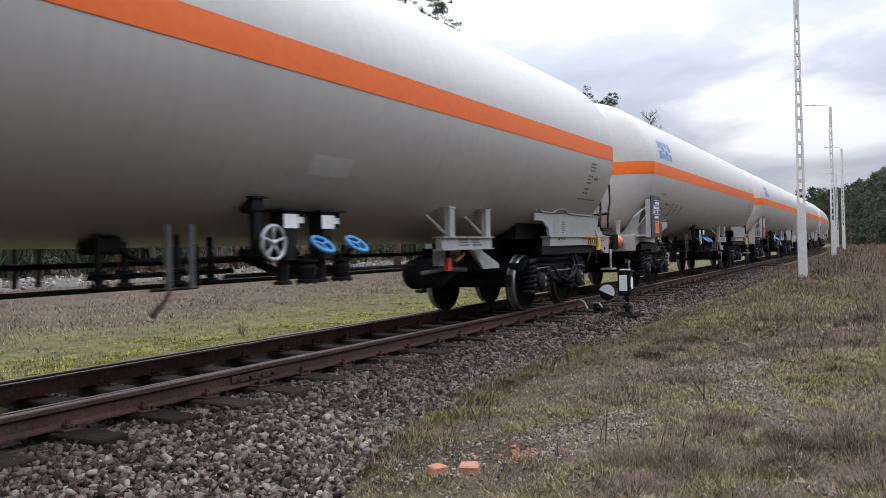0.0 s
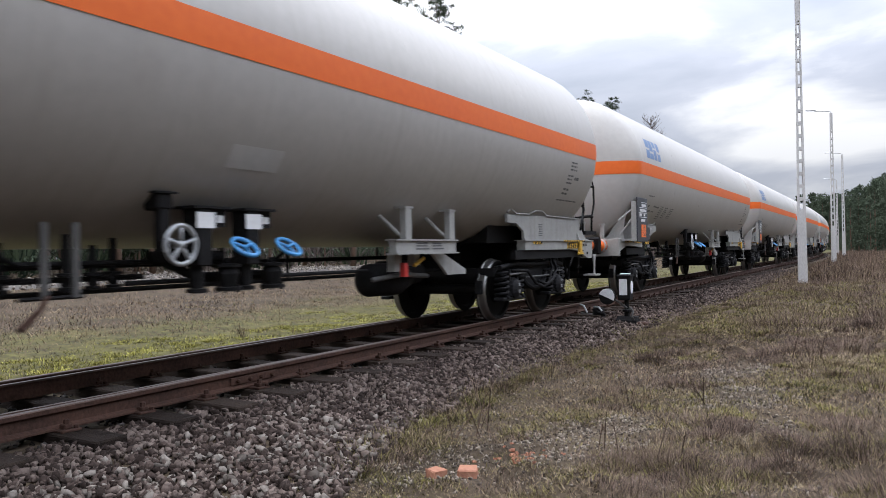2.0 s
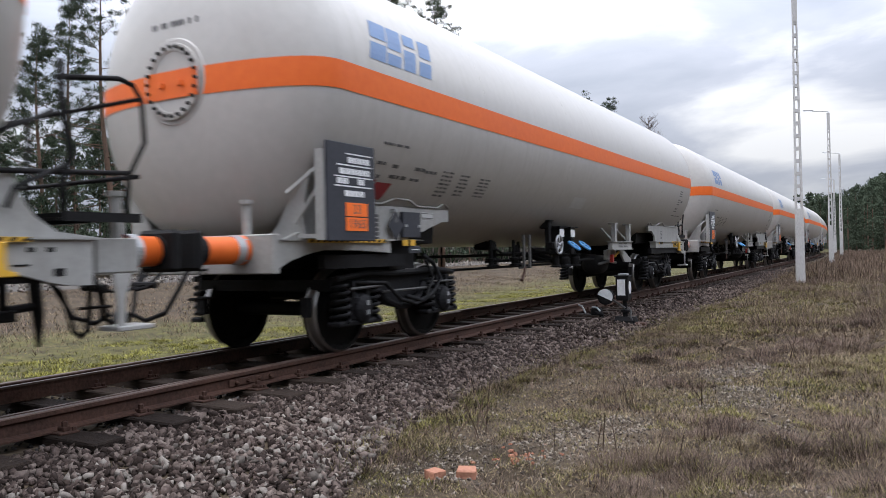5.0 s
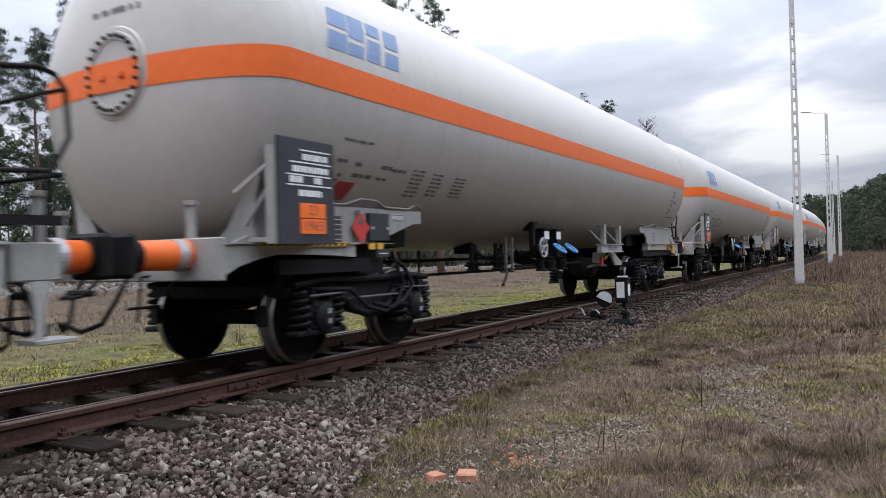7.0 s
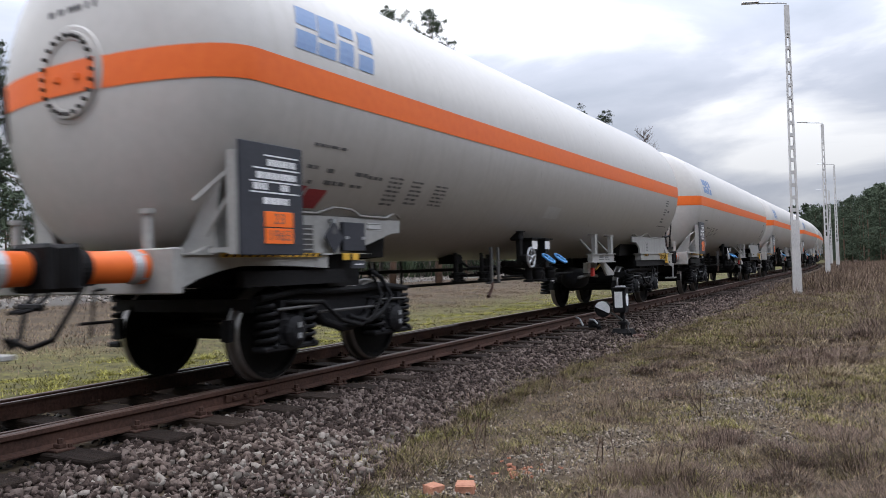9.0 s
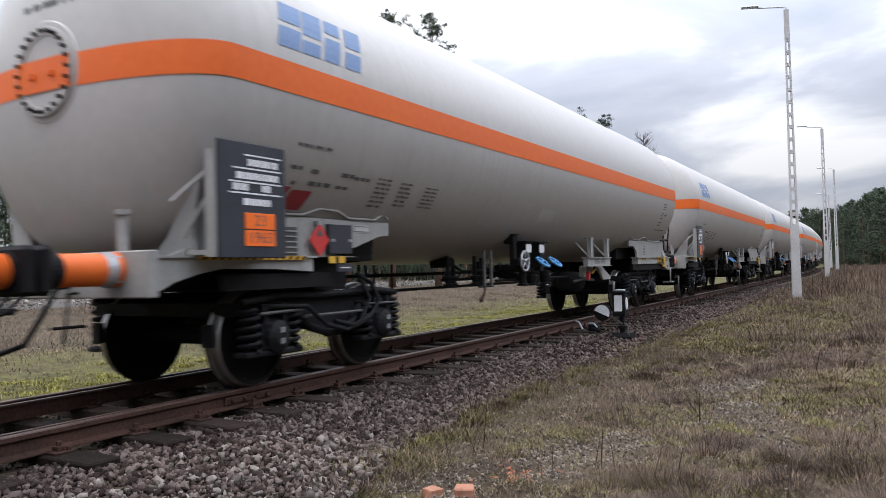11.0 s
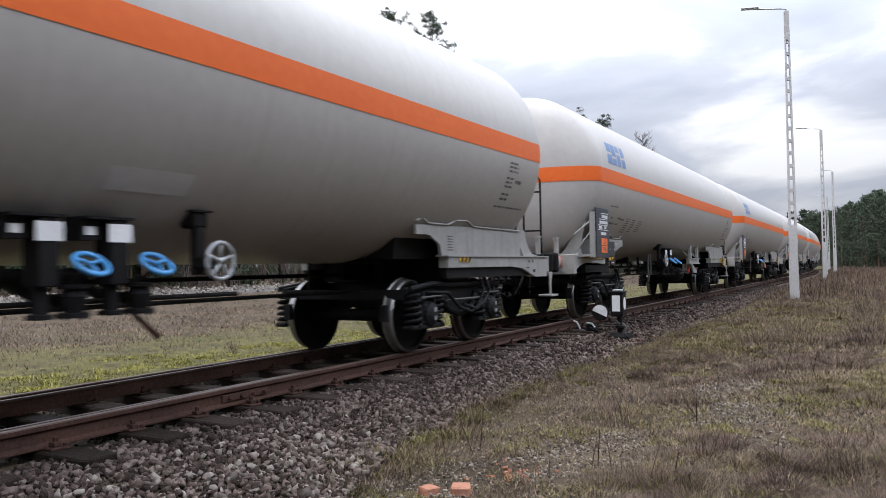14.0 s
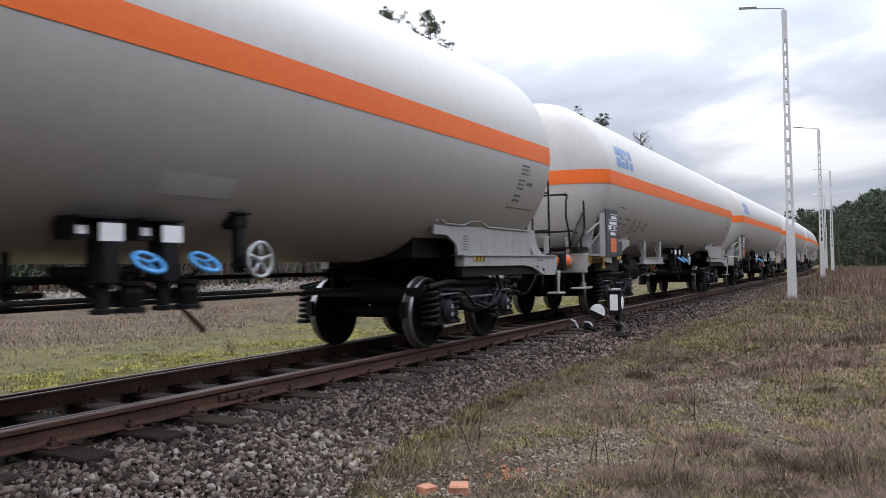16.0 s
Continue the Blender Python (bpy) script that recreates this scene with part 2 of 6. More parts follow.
def ground_material():
    """Dry turf with bare soil and moss; greener on the mown strip beyond the track."""
    m = surface("turf", (0.024, 0.0175, 0.0125), (0.098, 0.074, 0.050), 0.95, 0, 22, 0.8, 1.0, spec=0.1)
    n, l = m.node_tree.nodes, m.node_tree.links
    b = n["Principled BSDF"]
    base = b.inputs["Base Color"].links[0].from_socket
    co = n.new("ShaderNodeTexCoord")
    sep = n.new("ShaderNodeSeparateXYZ")
    l.new(co.outputs["Object"], sep.inputs[0])
    nz = n.new("ShaderNodeTexNoise")
    nz.inputs["Scale"].default_value = 0.55
    nz.inputs["Detail"].default_value = 6
    l.new(co.outputs["Object"], nz.inputs["Vector"])
    wob = n.new("ShaderNodeMath")
    wob.operation = "MULTIPLY_ADD"
    wob.inputs[1].default_value = 9.0
    l.new(nz.outputs["Fac"], wob.inputs[0])
    l.new(sep.outputs["X"], wob.inputs[2])
    belt = n.new("ShaderNodeValToRGB")
    belt.color_ramp.interpolation = "EASE"
    mr = n.new("ShaderNodeMapRange")
    mr.inputs["From Min"].default_value, mr.inputs["From Max"].default_value = -16.0, 4.5
    l.new(wob.outputs[0], mr.inputs["Value"])
    l.new(mr.outputs["Result"], belt.inputs["Fac"])
    els = belt.color_ramp.elements
    els[0].position, els[0].color = 0.50, (0, 0, 0, 1)
    els[1].position, els[1].color = 1.0, (0, 0, 0, 1)
    for p, v in ((0.66, 0.75), (0.86, 0.9), (0.97, 0.12)):
        x = els.new(p)
        x.color = (v, v, v, 1)
    mx = n.new("ShaderNodeMixRGB")
    mn = n.new("ShaderNodeTexNoise")
    mn.inputs["Scale"].default_value = 5.0
    mn.inputs["Detail"].default_value = 8
    mn.inputs["Roughness"].default_value = 0.7
    l.new(co.outputs["Object"], mn.inputs["Vector"])
    moss = n.new("ShaderNodeValToRGB")
    moss.color_ramp.elements[0].position, moss.color_ramp.elements[0].color = 0.36, (0.030, 0.027, 0.013, 1)
    moss.color_ramp.elements[1].position, moss.color_ramp.elements[1].color = 0.66, (0.128, 0.122, 0.040, 1)
    l.new(mn.outputs["Fac"], moss.inputs["Fac"])
    l.new(moss.outputs["Color"], mx.inputs["Color2"])
    l.new(belt.outputs["Color"], mx.inputs["Fac"])
    l.new(base, mx.inputs["Color1"])
    l.new(mx.outputs["Color"], b.inputs["Base Color"])
    return m


TURF = ground_material()


# ---- mesh helpers ----
def mesh_of(name, bm, material, smooth=False):
    me = bpy.data.meshes.new(name)
    bmesh.ops.recalc_face_normals(bm, faces=bm.faces)
    bm.to_mesh(me)
    bm.free()
    me.materials.append(material)
    if smooth:
        for p in me.polygons:
            p.use_smooth = True
    return me


def part(name, bm, material, parent=None, label="", smooth=False):
    ob = new(name, mesh_of(name, bm, material, smooth))
    if parent is not None:
        ob.parent = parent
    if label:
        ob["label"] = label
    return ob


def twin(ob, x, y, z, rz=0.0):
    """The same piece again, elsewhere on its thing."""
    o = ob.copy()
    scene.collection.objects.link(o)
    o.location = (x, y, z)
    o.rotation_euler = (0, 0, radians(rz))
    for c in ob.children:
        k = c.copy()
        scene.collection.objects.link(k)
        k.parent = o
    return o


def box(bm, x0, x1, y0, y1, z0, z1, bevel=0.0):
    vs = [bm.verts.new((x, y, z)) for z in (z0, z1) for y in (y0, y1) for x in (x0, x1)]
    fs = [bm.faces.new([vs[i] for i in f]) for f in ((0, 2, 3, 1), (4, 5, 7, 6), (0, 1, 5, 4), (2, 6, 7, 3), (0, 4, 6, 2), (1, 3, 7, 5))]
    if bevel:
        es = list({e for f in fs for e in f.edges})
        bmesh.ops.bevel(bm, geom=es, offset=bevel, segments=1, affect="EDGES")
    return bm


def prism(bm, outline, x0, x1, bevel=0.0):
    """An outline in (y, z) pushed from x0 to x1."""
    a = [bm.verts.new((x0, y, z)) for y, z in outline]
    b = [bm.verts.new((x1, y, z)) for y, z in outline]
    fs = [bm.faces.new(a), bm.faces.new(b[::-1])]
    for i in range(len(a)):
        j = (i + 1) % len(a)
        fs.append(bm.faces.new((a[i], b[i], b[j], a[j])))
    if bevel:
        bmesh.ops.bevel(bm, geom=[e for e in fs[0].edges] + [e for e in fs[1].edges], offset=bevel, segments=1, affect="EDGES")
    return bm


def tube(bm, points, r, n=8, closed=False):
    """A round bar along points; r may be one radius or one a point."""
    pts = [Vector(p) for p in points]
    rs = [r] * len(pts) if isinstance(r, (int, float)) else list(r)
    rings = []
    for i, p in enumerate(pts):
        if closed:
            d = pts[(i + 1) % len(pts)] - pts[i - 1]
        else:
            d = pts[min(i + 1, len(pts) - 1)] - pts[max(i - 1, 0)]
        d.normalize()
        side = d.cross(Vector((0, 0, 1)) if abs(d.z) < 0.9 else Vector((1, 0, 0))).normalized()
        up = side.cross(d)
        rings.append([bm.verts.new(p + rs[i] * (math.cos(2 * math.pi * k / n) * side + math.sin(2 * math.pi * k / n) * up)) for k in range(n)])
    for i in range(len(rings) if closed else len(rings) - 1):
        a, b = rings[i], rings[(i + 1) % len(rings)]
        for k in range(n):
            bm.faces.new((a[k], a[(k + 1) % n], b[(k + 1) % n], b[k]))
    if not closed:
        bm.faces.new(rings[0][::-1])
        bm.faces.new(rings[-1])
    return bm


def lathe(bm, profile, axis="x", centre=(0, 0, 0), n=32):
    """Turns (along, radius) about an axis through centre."""
    c = Vector(centre)
    rings = []
    for a, r in profile:
        ring = []
        for k in range(n):
            u, v = r * math.cos(2 * math.pi * k / n), r * math.sin(2 * math.pi * k / n)
            ring.append(bm.verts.new(c + Vector((a, u, v) if axis == "x" else (u, a, v) if axis == "y" else (u, v, a))))
        rings.append(ring)
    for a, b in zip(rings, rings[1:]):
        for k in range(n):
            bm.faces.new((a[k], a[(k + 1) % n], b[(k + 1) % n], b[k]))
    bm.faces.new(rings[0][::-1])
    bm.faces.new(rings[-1])
    return bm


def B():
    return bmesh.new()


def raw_mesh(name, verts, tris, material):
    """A mesh from arrays made in the script: verts (n, 3) and triangles (m, 3)."""
    me = bpy.data.meshes.new(name)
    v, f = np.ascontiguousarray(verts, dtype=np.float32), np.ascontiguousarray(tris, dtype=np.int32)
    me.vertices.add(len(v))
    me.vertices.foreach_set("co", v.ravel())
    me.loops.add(f.size)
    me.loops.foreach_set("vertex_index", f.ravel())
    me.polygons.add(len(f))
    me.polygons.foreach_set("loop_start", np.arange(0, f.size, 3, dtype=np.int32))
    me.update(calc_edges=True)
    me.validate()
    me.materials.append(material)
    return me


# ---- ground, one sheet to the horizon ----
def edge_of_bed(y):
    """How far out from the track's centre the ballast reaches on the camera's side."""
    y = np.asarray(y, float)
    return np.interp(y, (0, 3.8, 4.5, 5.4, 6.3, 7.3, 9.6, 12.7, 19, 40), (3.2, 2.85, 2.6, 2.32, 2.1, 2.05, 2.12, 2.25, 2.3, 1.9)) + 0.08 * np.sin(1.7 * y) * np.sin(0.63 * y + 1) + 0.05 * np.sin(4.3 * y)


def hummock(x, y):
    """Low uneven bumps of the turf."""
    return np.maximum(0, np.sin(7.3 * x + 2.1 * np.sin(1.7 * y)) * np.sin(6.1 * y + 1.9 * np.sin(2.3 * x))) * (0.5 + 0.5 * np.sin(1.1 * x - 0.8 * y))


def ripple(x, y):
    return 0.5 * np.sin(1.9 * x + 0.7 * y) * np.sin(1.3 * y - 0.5 * x) + 0.5 * np.sin(4.1 * x - 2.2 * y + 1.0) * np.sin(3.3 * y + 1.4 * x)


def height(x, y):
    """The ground's height, array by array."""
    x, y = np.asarray(x, float), np.asarray(y, float)
    r = x - line_x(y)
    right = np.interp(y, (0, 8, 14, 25, 60), (-0.45, -0.42, -0.38, -0.38, -0.30))
    e = edge_of_bed(y)
    k = np.clip((r - 1.35) / (e - 1.35), 0, 1)
    zr = -0.235 * (1 - k) + right * k
    zr = zr + np.where(r > e, (0.03 * ripple(x, y) + 0.085 * hummock(x, y)) * np.clip((r - e) / 0.6, 0, 1), 0)
    kl = np.clip((-r - 1.35) / 0.9, 0, 1)
    zl = -0.265 * (1 - kl) - 0.52 * kl + 0.034 * np.clip(-r - 6, 0, 34) + np.where(r < -2.4, 0.03 * ripple(x, y), 0)
    return np.where(r > 0, zr, zl)


def build_ground():
    xs = np.concatenate([[-2500, -900, -400, -200, -120, -80, -60], np.arange(-45, -12, 2.0), np.arange(-12, -3, 0.5), np.arange(-3, 2, 0.2), np.arange(2, 9, 0.07), np.arange(9, 30, 2.0), [40, 60, 90, 140, 250, 500, 1000, 2500]])
    ys = np.concatenate([[-2500, -900, -400, -200, -100, -60, -30, -15, -8], np.arange(-4, 16, 0.09), np.arange(16, 32, 0.3), np.arange(32, 80, 1.0), np.arange(80, 240, 5.0), [260, 300, 400, 600, 1000, 2500]])
    X, Y = np.meshgrid(xs, ys)
    Z = height(X, Y)
    nx, ny = len(xs), len(ys)
    i = np.arange(nx * ny).reshape(ny, nx)
    a, b, c, d = i[:-1, :-1].ravel(), i[:-1, 1:].ravel(), i[1:, 1:].ravel(), i[1:, :-1].ravel()
    tris = np.concatenate([np.stack([a, b, c], 1), np.stack([a, c, d], 1)])
    me = raw_mesh("ground", np.stack([X.ravel(), Y.ravel(), Z.ravel()], 1), tris, TURF)
    for p in me.polygons:
        p.use_smooth = True
    tagged(new("ground", me), "dry winter turf with bare soil and a mossy green strip", "ground", kind="structure")


build_ground()


def gravel_road():
    """A low strip of pale gravel that runs along beyond the field."""
    bm = B()
    rows = []
    for k in range(36):
        y = -20 + 5.0 * k
        c = -23.5 + 0.4 * math.sin(0.11 * y)
        rows.append([bm.verts.new((c + d, y, float(height(c + d, y)) + h)) for d, h in ((-2.6, -0.05), (-2.0, 0.06), (0.0, 0.10), (2.0, 0.06), (2.6, -0.05))])
    for p, q in zip(rows, rows[1:]):
        for i in range(4):
            bm.faces.new((p[i], p[i + 1], q[i + 1], q[i]))
    tagged(new("gravel_road", mesh_of("gravel_road", bm, SAND, True)), "pale grey gravel strip along the far field", "road", kind="structure")


gravel_road()


# ---- rails ----
def swept(name, profile, stations, offset, materials, top=()):
    """A profile (side, up) swept along the track at a side offset; faces in top take the second material."""
    bm = B()
    rings = []
    for s in stations:
        x, y, a = line(s)
        o = offset(s) if callable(offset) else offset
        nx, ny = math.cos(a), math.sin(a)
        rings.append([bm.verts.new((x + (o + u) * nx, y + (o + u) * ny, w)) for u, w in profile])
    n = len(profile)
    for p, q in zip(rings, rings[1:]):
        for k in range(n):
            f = bm.faces.new((p[k], p[(k + 1) % n], q[(k + 1) % n], q[k]))
            f.material_index = 1 if k in top else 0
    bm.faces.new(rings[0])
    bm.faces.new(rings[-1][::-1])
    me = mesh_of(name, bm, materials[0])
    me.materials.append(materials[1])
    return me


RAIL = ((-0.070, -0.160), (0.070, -0.160), (0.070, -0.148), (0.014, -0.128), (0.010, -0.055), (0.036, -0.038), (0.036, -0.008), (0.028, 0.0),
        (-0.028, 0.0), (-0.036, -0.008), (-0.036, -0.038), (-0.010, -0.055), (-0.014, -0.128), (-0.070, -0.148))
STATIONS = [-60, -30, -10] + list(range(0, 66, 3)) + list(range(66, 330, 6))
for side in (-1, 1):
    tagged(new("rail", swept("rail", RAIL, STATIONS, 0.753 * side, (RUST, RAILTOP), (6, 7, 8))),
           "rusty brown steel running rail on timber sleepers", "rail", "running rails", "structure")
BLADE = ((-0.050, -0.158), (0.020, -0.158), (0.014, -0.055), (0.020, -0.030), (0.020, -0.012), (-0.020, -0.012), (-0.026, -0.035), (-0.012, -0.055), (-0.014, -0.125), (-0.050, -0.145))
for side, reach in ((1, 0.0), (-1, 0.0)):
    tagged(new("switch_blade", swept("switch_blade", BLADE, [-8 + 0.5 * k for k in range(41)],
                                     lambda s, side=side: 0.753 * side - side * (0.062 + max(0.0, 11.5 - s) ** 2 * 0.0012), (RUST, RAILTOP), (3, 4, 5))),
           "rusty tapering switch blade lying against the running rail", "switch blade", "switch blades", "structure")


# ---- train of gas tank wagons ----
R_TANK, Z_TANK, Y_CYL, DISH = 1.60, 2.68, 7.88, 0.62
CUT = {1: 0.10, 2: 0.47}  # how much the leading end is shorter than the trailing one
SHIFT = -0.35  # the barrel and pivots sit nearer to the trailing end
BEAM_SHIFT = -1.1  # how far back the second kind carries its support beam
FLOOR = 0.055  # the body rides this much above the heights written below


def tank_profile(cut):
    end = []
    for k in range(13):
        a = radians(90) * k / 12
        end.append((Y_CYL + DISH * math.sin(a) ** (2 / 2.25), R_TANK * max(math.cos(a), 0.0) ** (2 / 2.25)))
    end[-1] = (end[-1][0], 0.02)
    body = [(y, R_TANK) for y in (-5.2, -2.6, 0, 2.6, 5.2)]
    return [(y + SHIFT, r) for y, r in [(-y, r) for y, r in end[::-1]] + body + [(y - cut, r) for y, r in end]]


PROFILES = {k: tank_profile(c) for k, c in CUT.items()}
PROFILE = PROFILES[2]


def girth(y):
    """The tank's radius at y."""
    return float(np.interp(y, [p[0] for p in PROFILE], [p[1] for p in PROFILE]))


def on_tank(bm, y0, y1, z0, z1, slant=0.0, lift=0.005):
    """A painted patch on the camera side of the tank, between heights z0 and z1."""
    n = 3
    rows = []
    for k in range(n + 1):
        z = z0 + (z1 - z0) * k / n
        h = z - Z_TANK
        sh = slant * k / n
        rows.append([bm.verts.new((math.sqrt(max(0.01, (girth(y) + lift) ** 2 - h * h)), y + sh, z)) for y in (y0, (y0 + y1) / 2, y1)])
    for a, b in zip(rows, rows[1:]):
        for k in (0, 1):
            bm.faces.new((a[k], a[k + 1], b[k + 1], b[k]))


def tank_parts(w, kind):
    tank = part("tank", lathe(B(), PROFILES[kind], "y", (0, 0, Z_TANK), 112), PAINT, w, "light grey painted tank barrel", True)
    for y in [SHIFT + q for q in (-7.88, -4.75, -1.55, 1.6, 4.75, 7.88 - CUT[kind])]:
        part("weld_seam", lathe(B(), [(y - 0.012, R_TANK - 0.01), (y - 0.007, R_TANK + 0.0012), (y + 0.007, R_TANK + 0.0012), (y + 0.012, R_TANK - 0.01)], "y", (0, 0, Z_TANK), 56), PAINT, tank, smooth=True)
    bm = B()
    cols = []
    right = [(y, r) for y, r in PROFILES[kind] if r > 0.2]
    for sign, seq in ((1, right), (-1, right[::-1])):
        for y, r in seq:
            push = 0.005 * (1 if y > Y_CYL + SHIFT - CUT[kind] else -1 if y < SHIFT - Y_CYL else 0)
            cols.append([bm.verts.new((sign * math.sqrt((r + 0.005) ** 2 - h * h), y + push, Z_TANK + h)) for h in (-0.135, 0.0, 0.135)])
    m = len(cols)
    for i in range(m):
        a, b = cols[i], cols[(i + 1) % m]
        for k in (0, 1):
            bm.faces.new((a[k], a[k + 1], b[k + 1], b[k]))
    part("stripe", bm, ORANGE, tank, "orange band painted round the barrel", True)
    # maker's mark, drawn as plain slanted blocks in two rows
    for k, (wide, split) in enumerate(((0.30, 0.50), (0.27, 0.36), (0.24, 0.62), (0.26, 0.46))):
        y = -7.75 + 0.325 * k
        bm = B()
        for h0, h1 in ((0.0, split - 0.06), (split + 0.06, 1.0)):
            on_tank(bm, y + 0.17 * h0, y + wide + 0.17 * h0, 2.94 + 0.44 * h0, 2.94 + 0.44 * h1, 0.17 * (h1 - h0))
        part("logo_shape", bm, BLUE, tank, "blue painted logo shape")
    rnd = random.Random(4)
    # stencilled blocks that cannot be read
    fore = (-0.17, -0.08) if kind == 1 else (-0.40, -0.05)
    for y0, z0, wide, tall, rows in ((-7.41, 2.13, 0.50, 0.055, 1), (-7.42, 1.93, 0.16, 0.07, 1), (-7.34, 1.80, 0.10, 0.07, 1), (-7.12, 1.915, 0.15, 0.08, 1), (-7.10, 1.81, 0.34, 0.08, 1), (-6.65, 1.92, 0.22, 0.08, 1),
                                     (-6.42, 1.91, 0.27, 0.07, 1), (-6.67, 1.81, 0.20, 0.06, 1), (-6.00, 1.68, 0.27, 0.31, 7), (-5.53, 1.71, 0.25, 0.27, 6), (-4.98, 1.72, 0.30, 0.25, 6),
                                     *((y + fore[0], z + fore[1], *q) for y, z, *q in ((6.46, 2.36, 0.30, 0.17, 3), (6.42, 2.15, 0.24, 0.17, 3), (6.74, 2.22, 0.22, 0.10, 1), (6.40, 1.98, 0.24, 0.13, 2), (6.33, 1.88, 0.98, 0.045, 1)))):
        bm = B()
        step = tall / rows
        for i in range(rows):
            y = y0
            while y < y0 + wide - 0.02:
                d = min(rnd.uniform(0.04, 0.13), y0 + wide - y)
                on_tank(bm, y, y + d, z0 + i * step, z0 + i * step + step * 0.46)
                y += d + rnd.uniform(0.015, 0.04)
        tagged(part("lettering", bm, INK, tank, "dark stencilled lettering"), kind="stuff")
    bm = B()
    p0, p1, z0, z1 = (-1.25, -0.62, 1.72, 1.90) if kind == 1 else (-0.3, 0.47, 1.60, 1.76)
    on_tank(bm, p0, p1, z0, z1)
    part("instruction_panel", bm, PALE, tank, "faded pale instruction panel")
    for k in range(14):
        x = -0.33 + 0.047 * k
        if k in (2, 5, 10, 12):
            continue
        r = math.hypot(x, 0.60)
        y = -Y_CYL + SHIFT - DISH * max(0.0, 1 - (r / R_TANK) ** 2.25) ** (1 / 2.25)
        part("lettering", box(B(), x, x + 0.030, y - 0.006, y + 0.03, Z_TANK + 0.575, Z_TANK + 0.63), INK, tank)
    for y, wide, z0, z1 in ((-7.33, 0.30, 1.59, 1.76), (-7.52, 0.17, 1.69, 1.78)):
        bm = B()
        on_tank(bm, y, y + wide, z0, z1, 0.05)
        part("faded_placard", bm, MAROON, tank, "faded dark red placard")


def manhole(w, e):
    y = SHIFT + e * (Y_CYL + DISH) - (CUT[2] if e > 0 else 0)
    c = (0, 0, Z_TANK + 0.03)
    m = part("manhole", lathe(B(), [(y - e * 0.20, 0.43), (y - e * 0.018, 0.43), (y - e * 0.006, 0.415), (y - e * 0.006, 0.05)], "y", c, 40), PAINT, w, "round bolted manhole cover on the tank end")
    part("cover", lathe(B(), [(y, 0.375), (y + e * 0.018, 0.375), (y + e * 0.022, 0.37), (y + e * 0.022, 0.30), (y + e * 0.012, 0.295), (y + e * 0.012, 0.05)], "y", c, 40), PAINT, m)
    bm = B()
    box(bm, -0.352, 0.352, y + e * 0.018, y + e * 0.026, Z_TANK - 0.135, Z_TANK + 0.135)
    part("stripe", bm, ORANGE, m)
    bm = B()
    for sx in (-1, 1):
        box(bm, sx * 0.13 - 0.025, sx * 0.13 + 0.025, *sorted((y + e * 0.02, y + e * 0.055)), Z_TANK - 0.03, Z_TANK + 0.03, 0.008)
    part("lug", bm, ORANGE, m)
    bolt = None
    for k in range(24):
        a = 2 * math.pi * k / 24
        if bolt is None:
            bolt = part("bolt", lathe(B(), [(0, 0.018), (e * 0.034, 0.018), (e * 0.038, 0.010)], "y", (0, 0, 0), 6), BLACK, m)
        else:
            bolt = twin(bolt, 0, 0, 0)
        bolt.location = (0.335 * math.cos(a), y + e * 0.020, Z_TANK + 0.03 + 0.335 * math.sin(a))


def buffers(w, e):
    long, neck, band = (0.55, 0.14, 0.06) if e < 0 else (0.31, 0.03, 0.0)
    for sx in (-1, 1):
        c = (sx * 0.875, 0, 1.06)
        y = e * 8.87
        b = part("buffer", lathe(B(), [(y, 0.135), (y + e * 0.05, 0.135), (y + e * 0.055, 0.124), (y + e * long, 0.120), (y + e * (long + 0.01), 0.10)], "y", c, 28), ORANGE, w, "orange buffer with a black head", True)
        part("band", lathe(B(), [(y + e * band, 0.120), (y + e * band, 0.1375), (y + e * (band + 0.09), 0.1375 if e > 0 else 0.128), (y + e * (band + 0.09), 0.118)], "y", c, 28), ZINC, b)
        for k in range(4):
            q = math.pi / 4 + math.pi / 2 * k
            part("bolt", tube(B(), [(c[0] + 0.128 * math.cos(q), y + e * 0.02, c[2] + 0.128 * math.sin(q)), (c[0] + 0.128 * math.cos(q), y + e * 0.075, c[2] + 0.128 * math.sin(q))], 0.012, 6), ZINC, b)
        part("plunger", lathe(B(), [(y + e * (long - 0.03), 0.09), (y + e * (long - 0.03), 0.133), (y + e * (long + neck), 0.133), (y + e * (long + neck + 0.01), 0.10)], "y", c, 24), BLACK, b)
        y0, y1 = sorted((e * (8.87 + long + neck - 0.03), e * (8.87 + long + neck + 0.055)))
        part("buffer_head", box(B(), c[0] - 0.22, c[0] + 0.22, y0, y1, 0.89, 1.23, 0.03), BLACK, b)


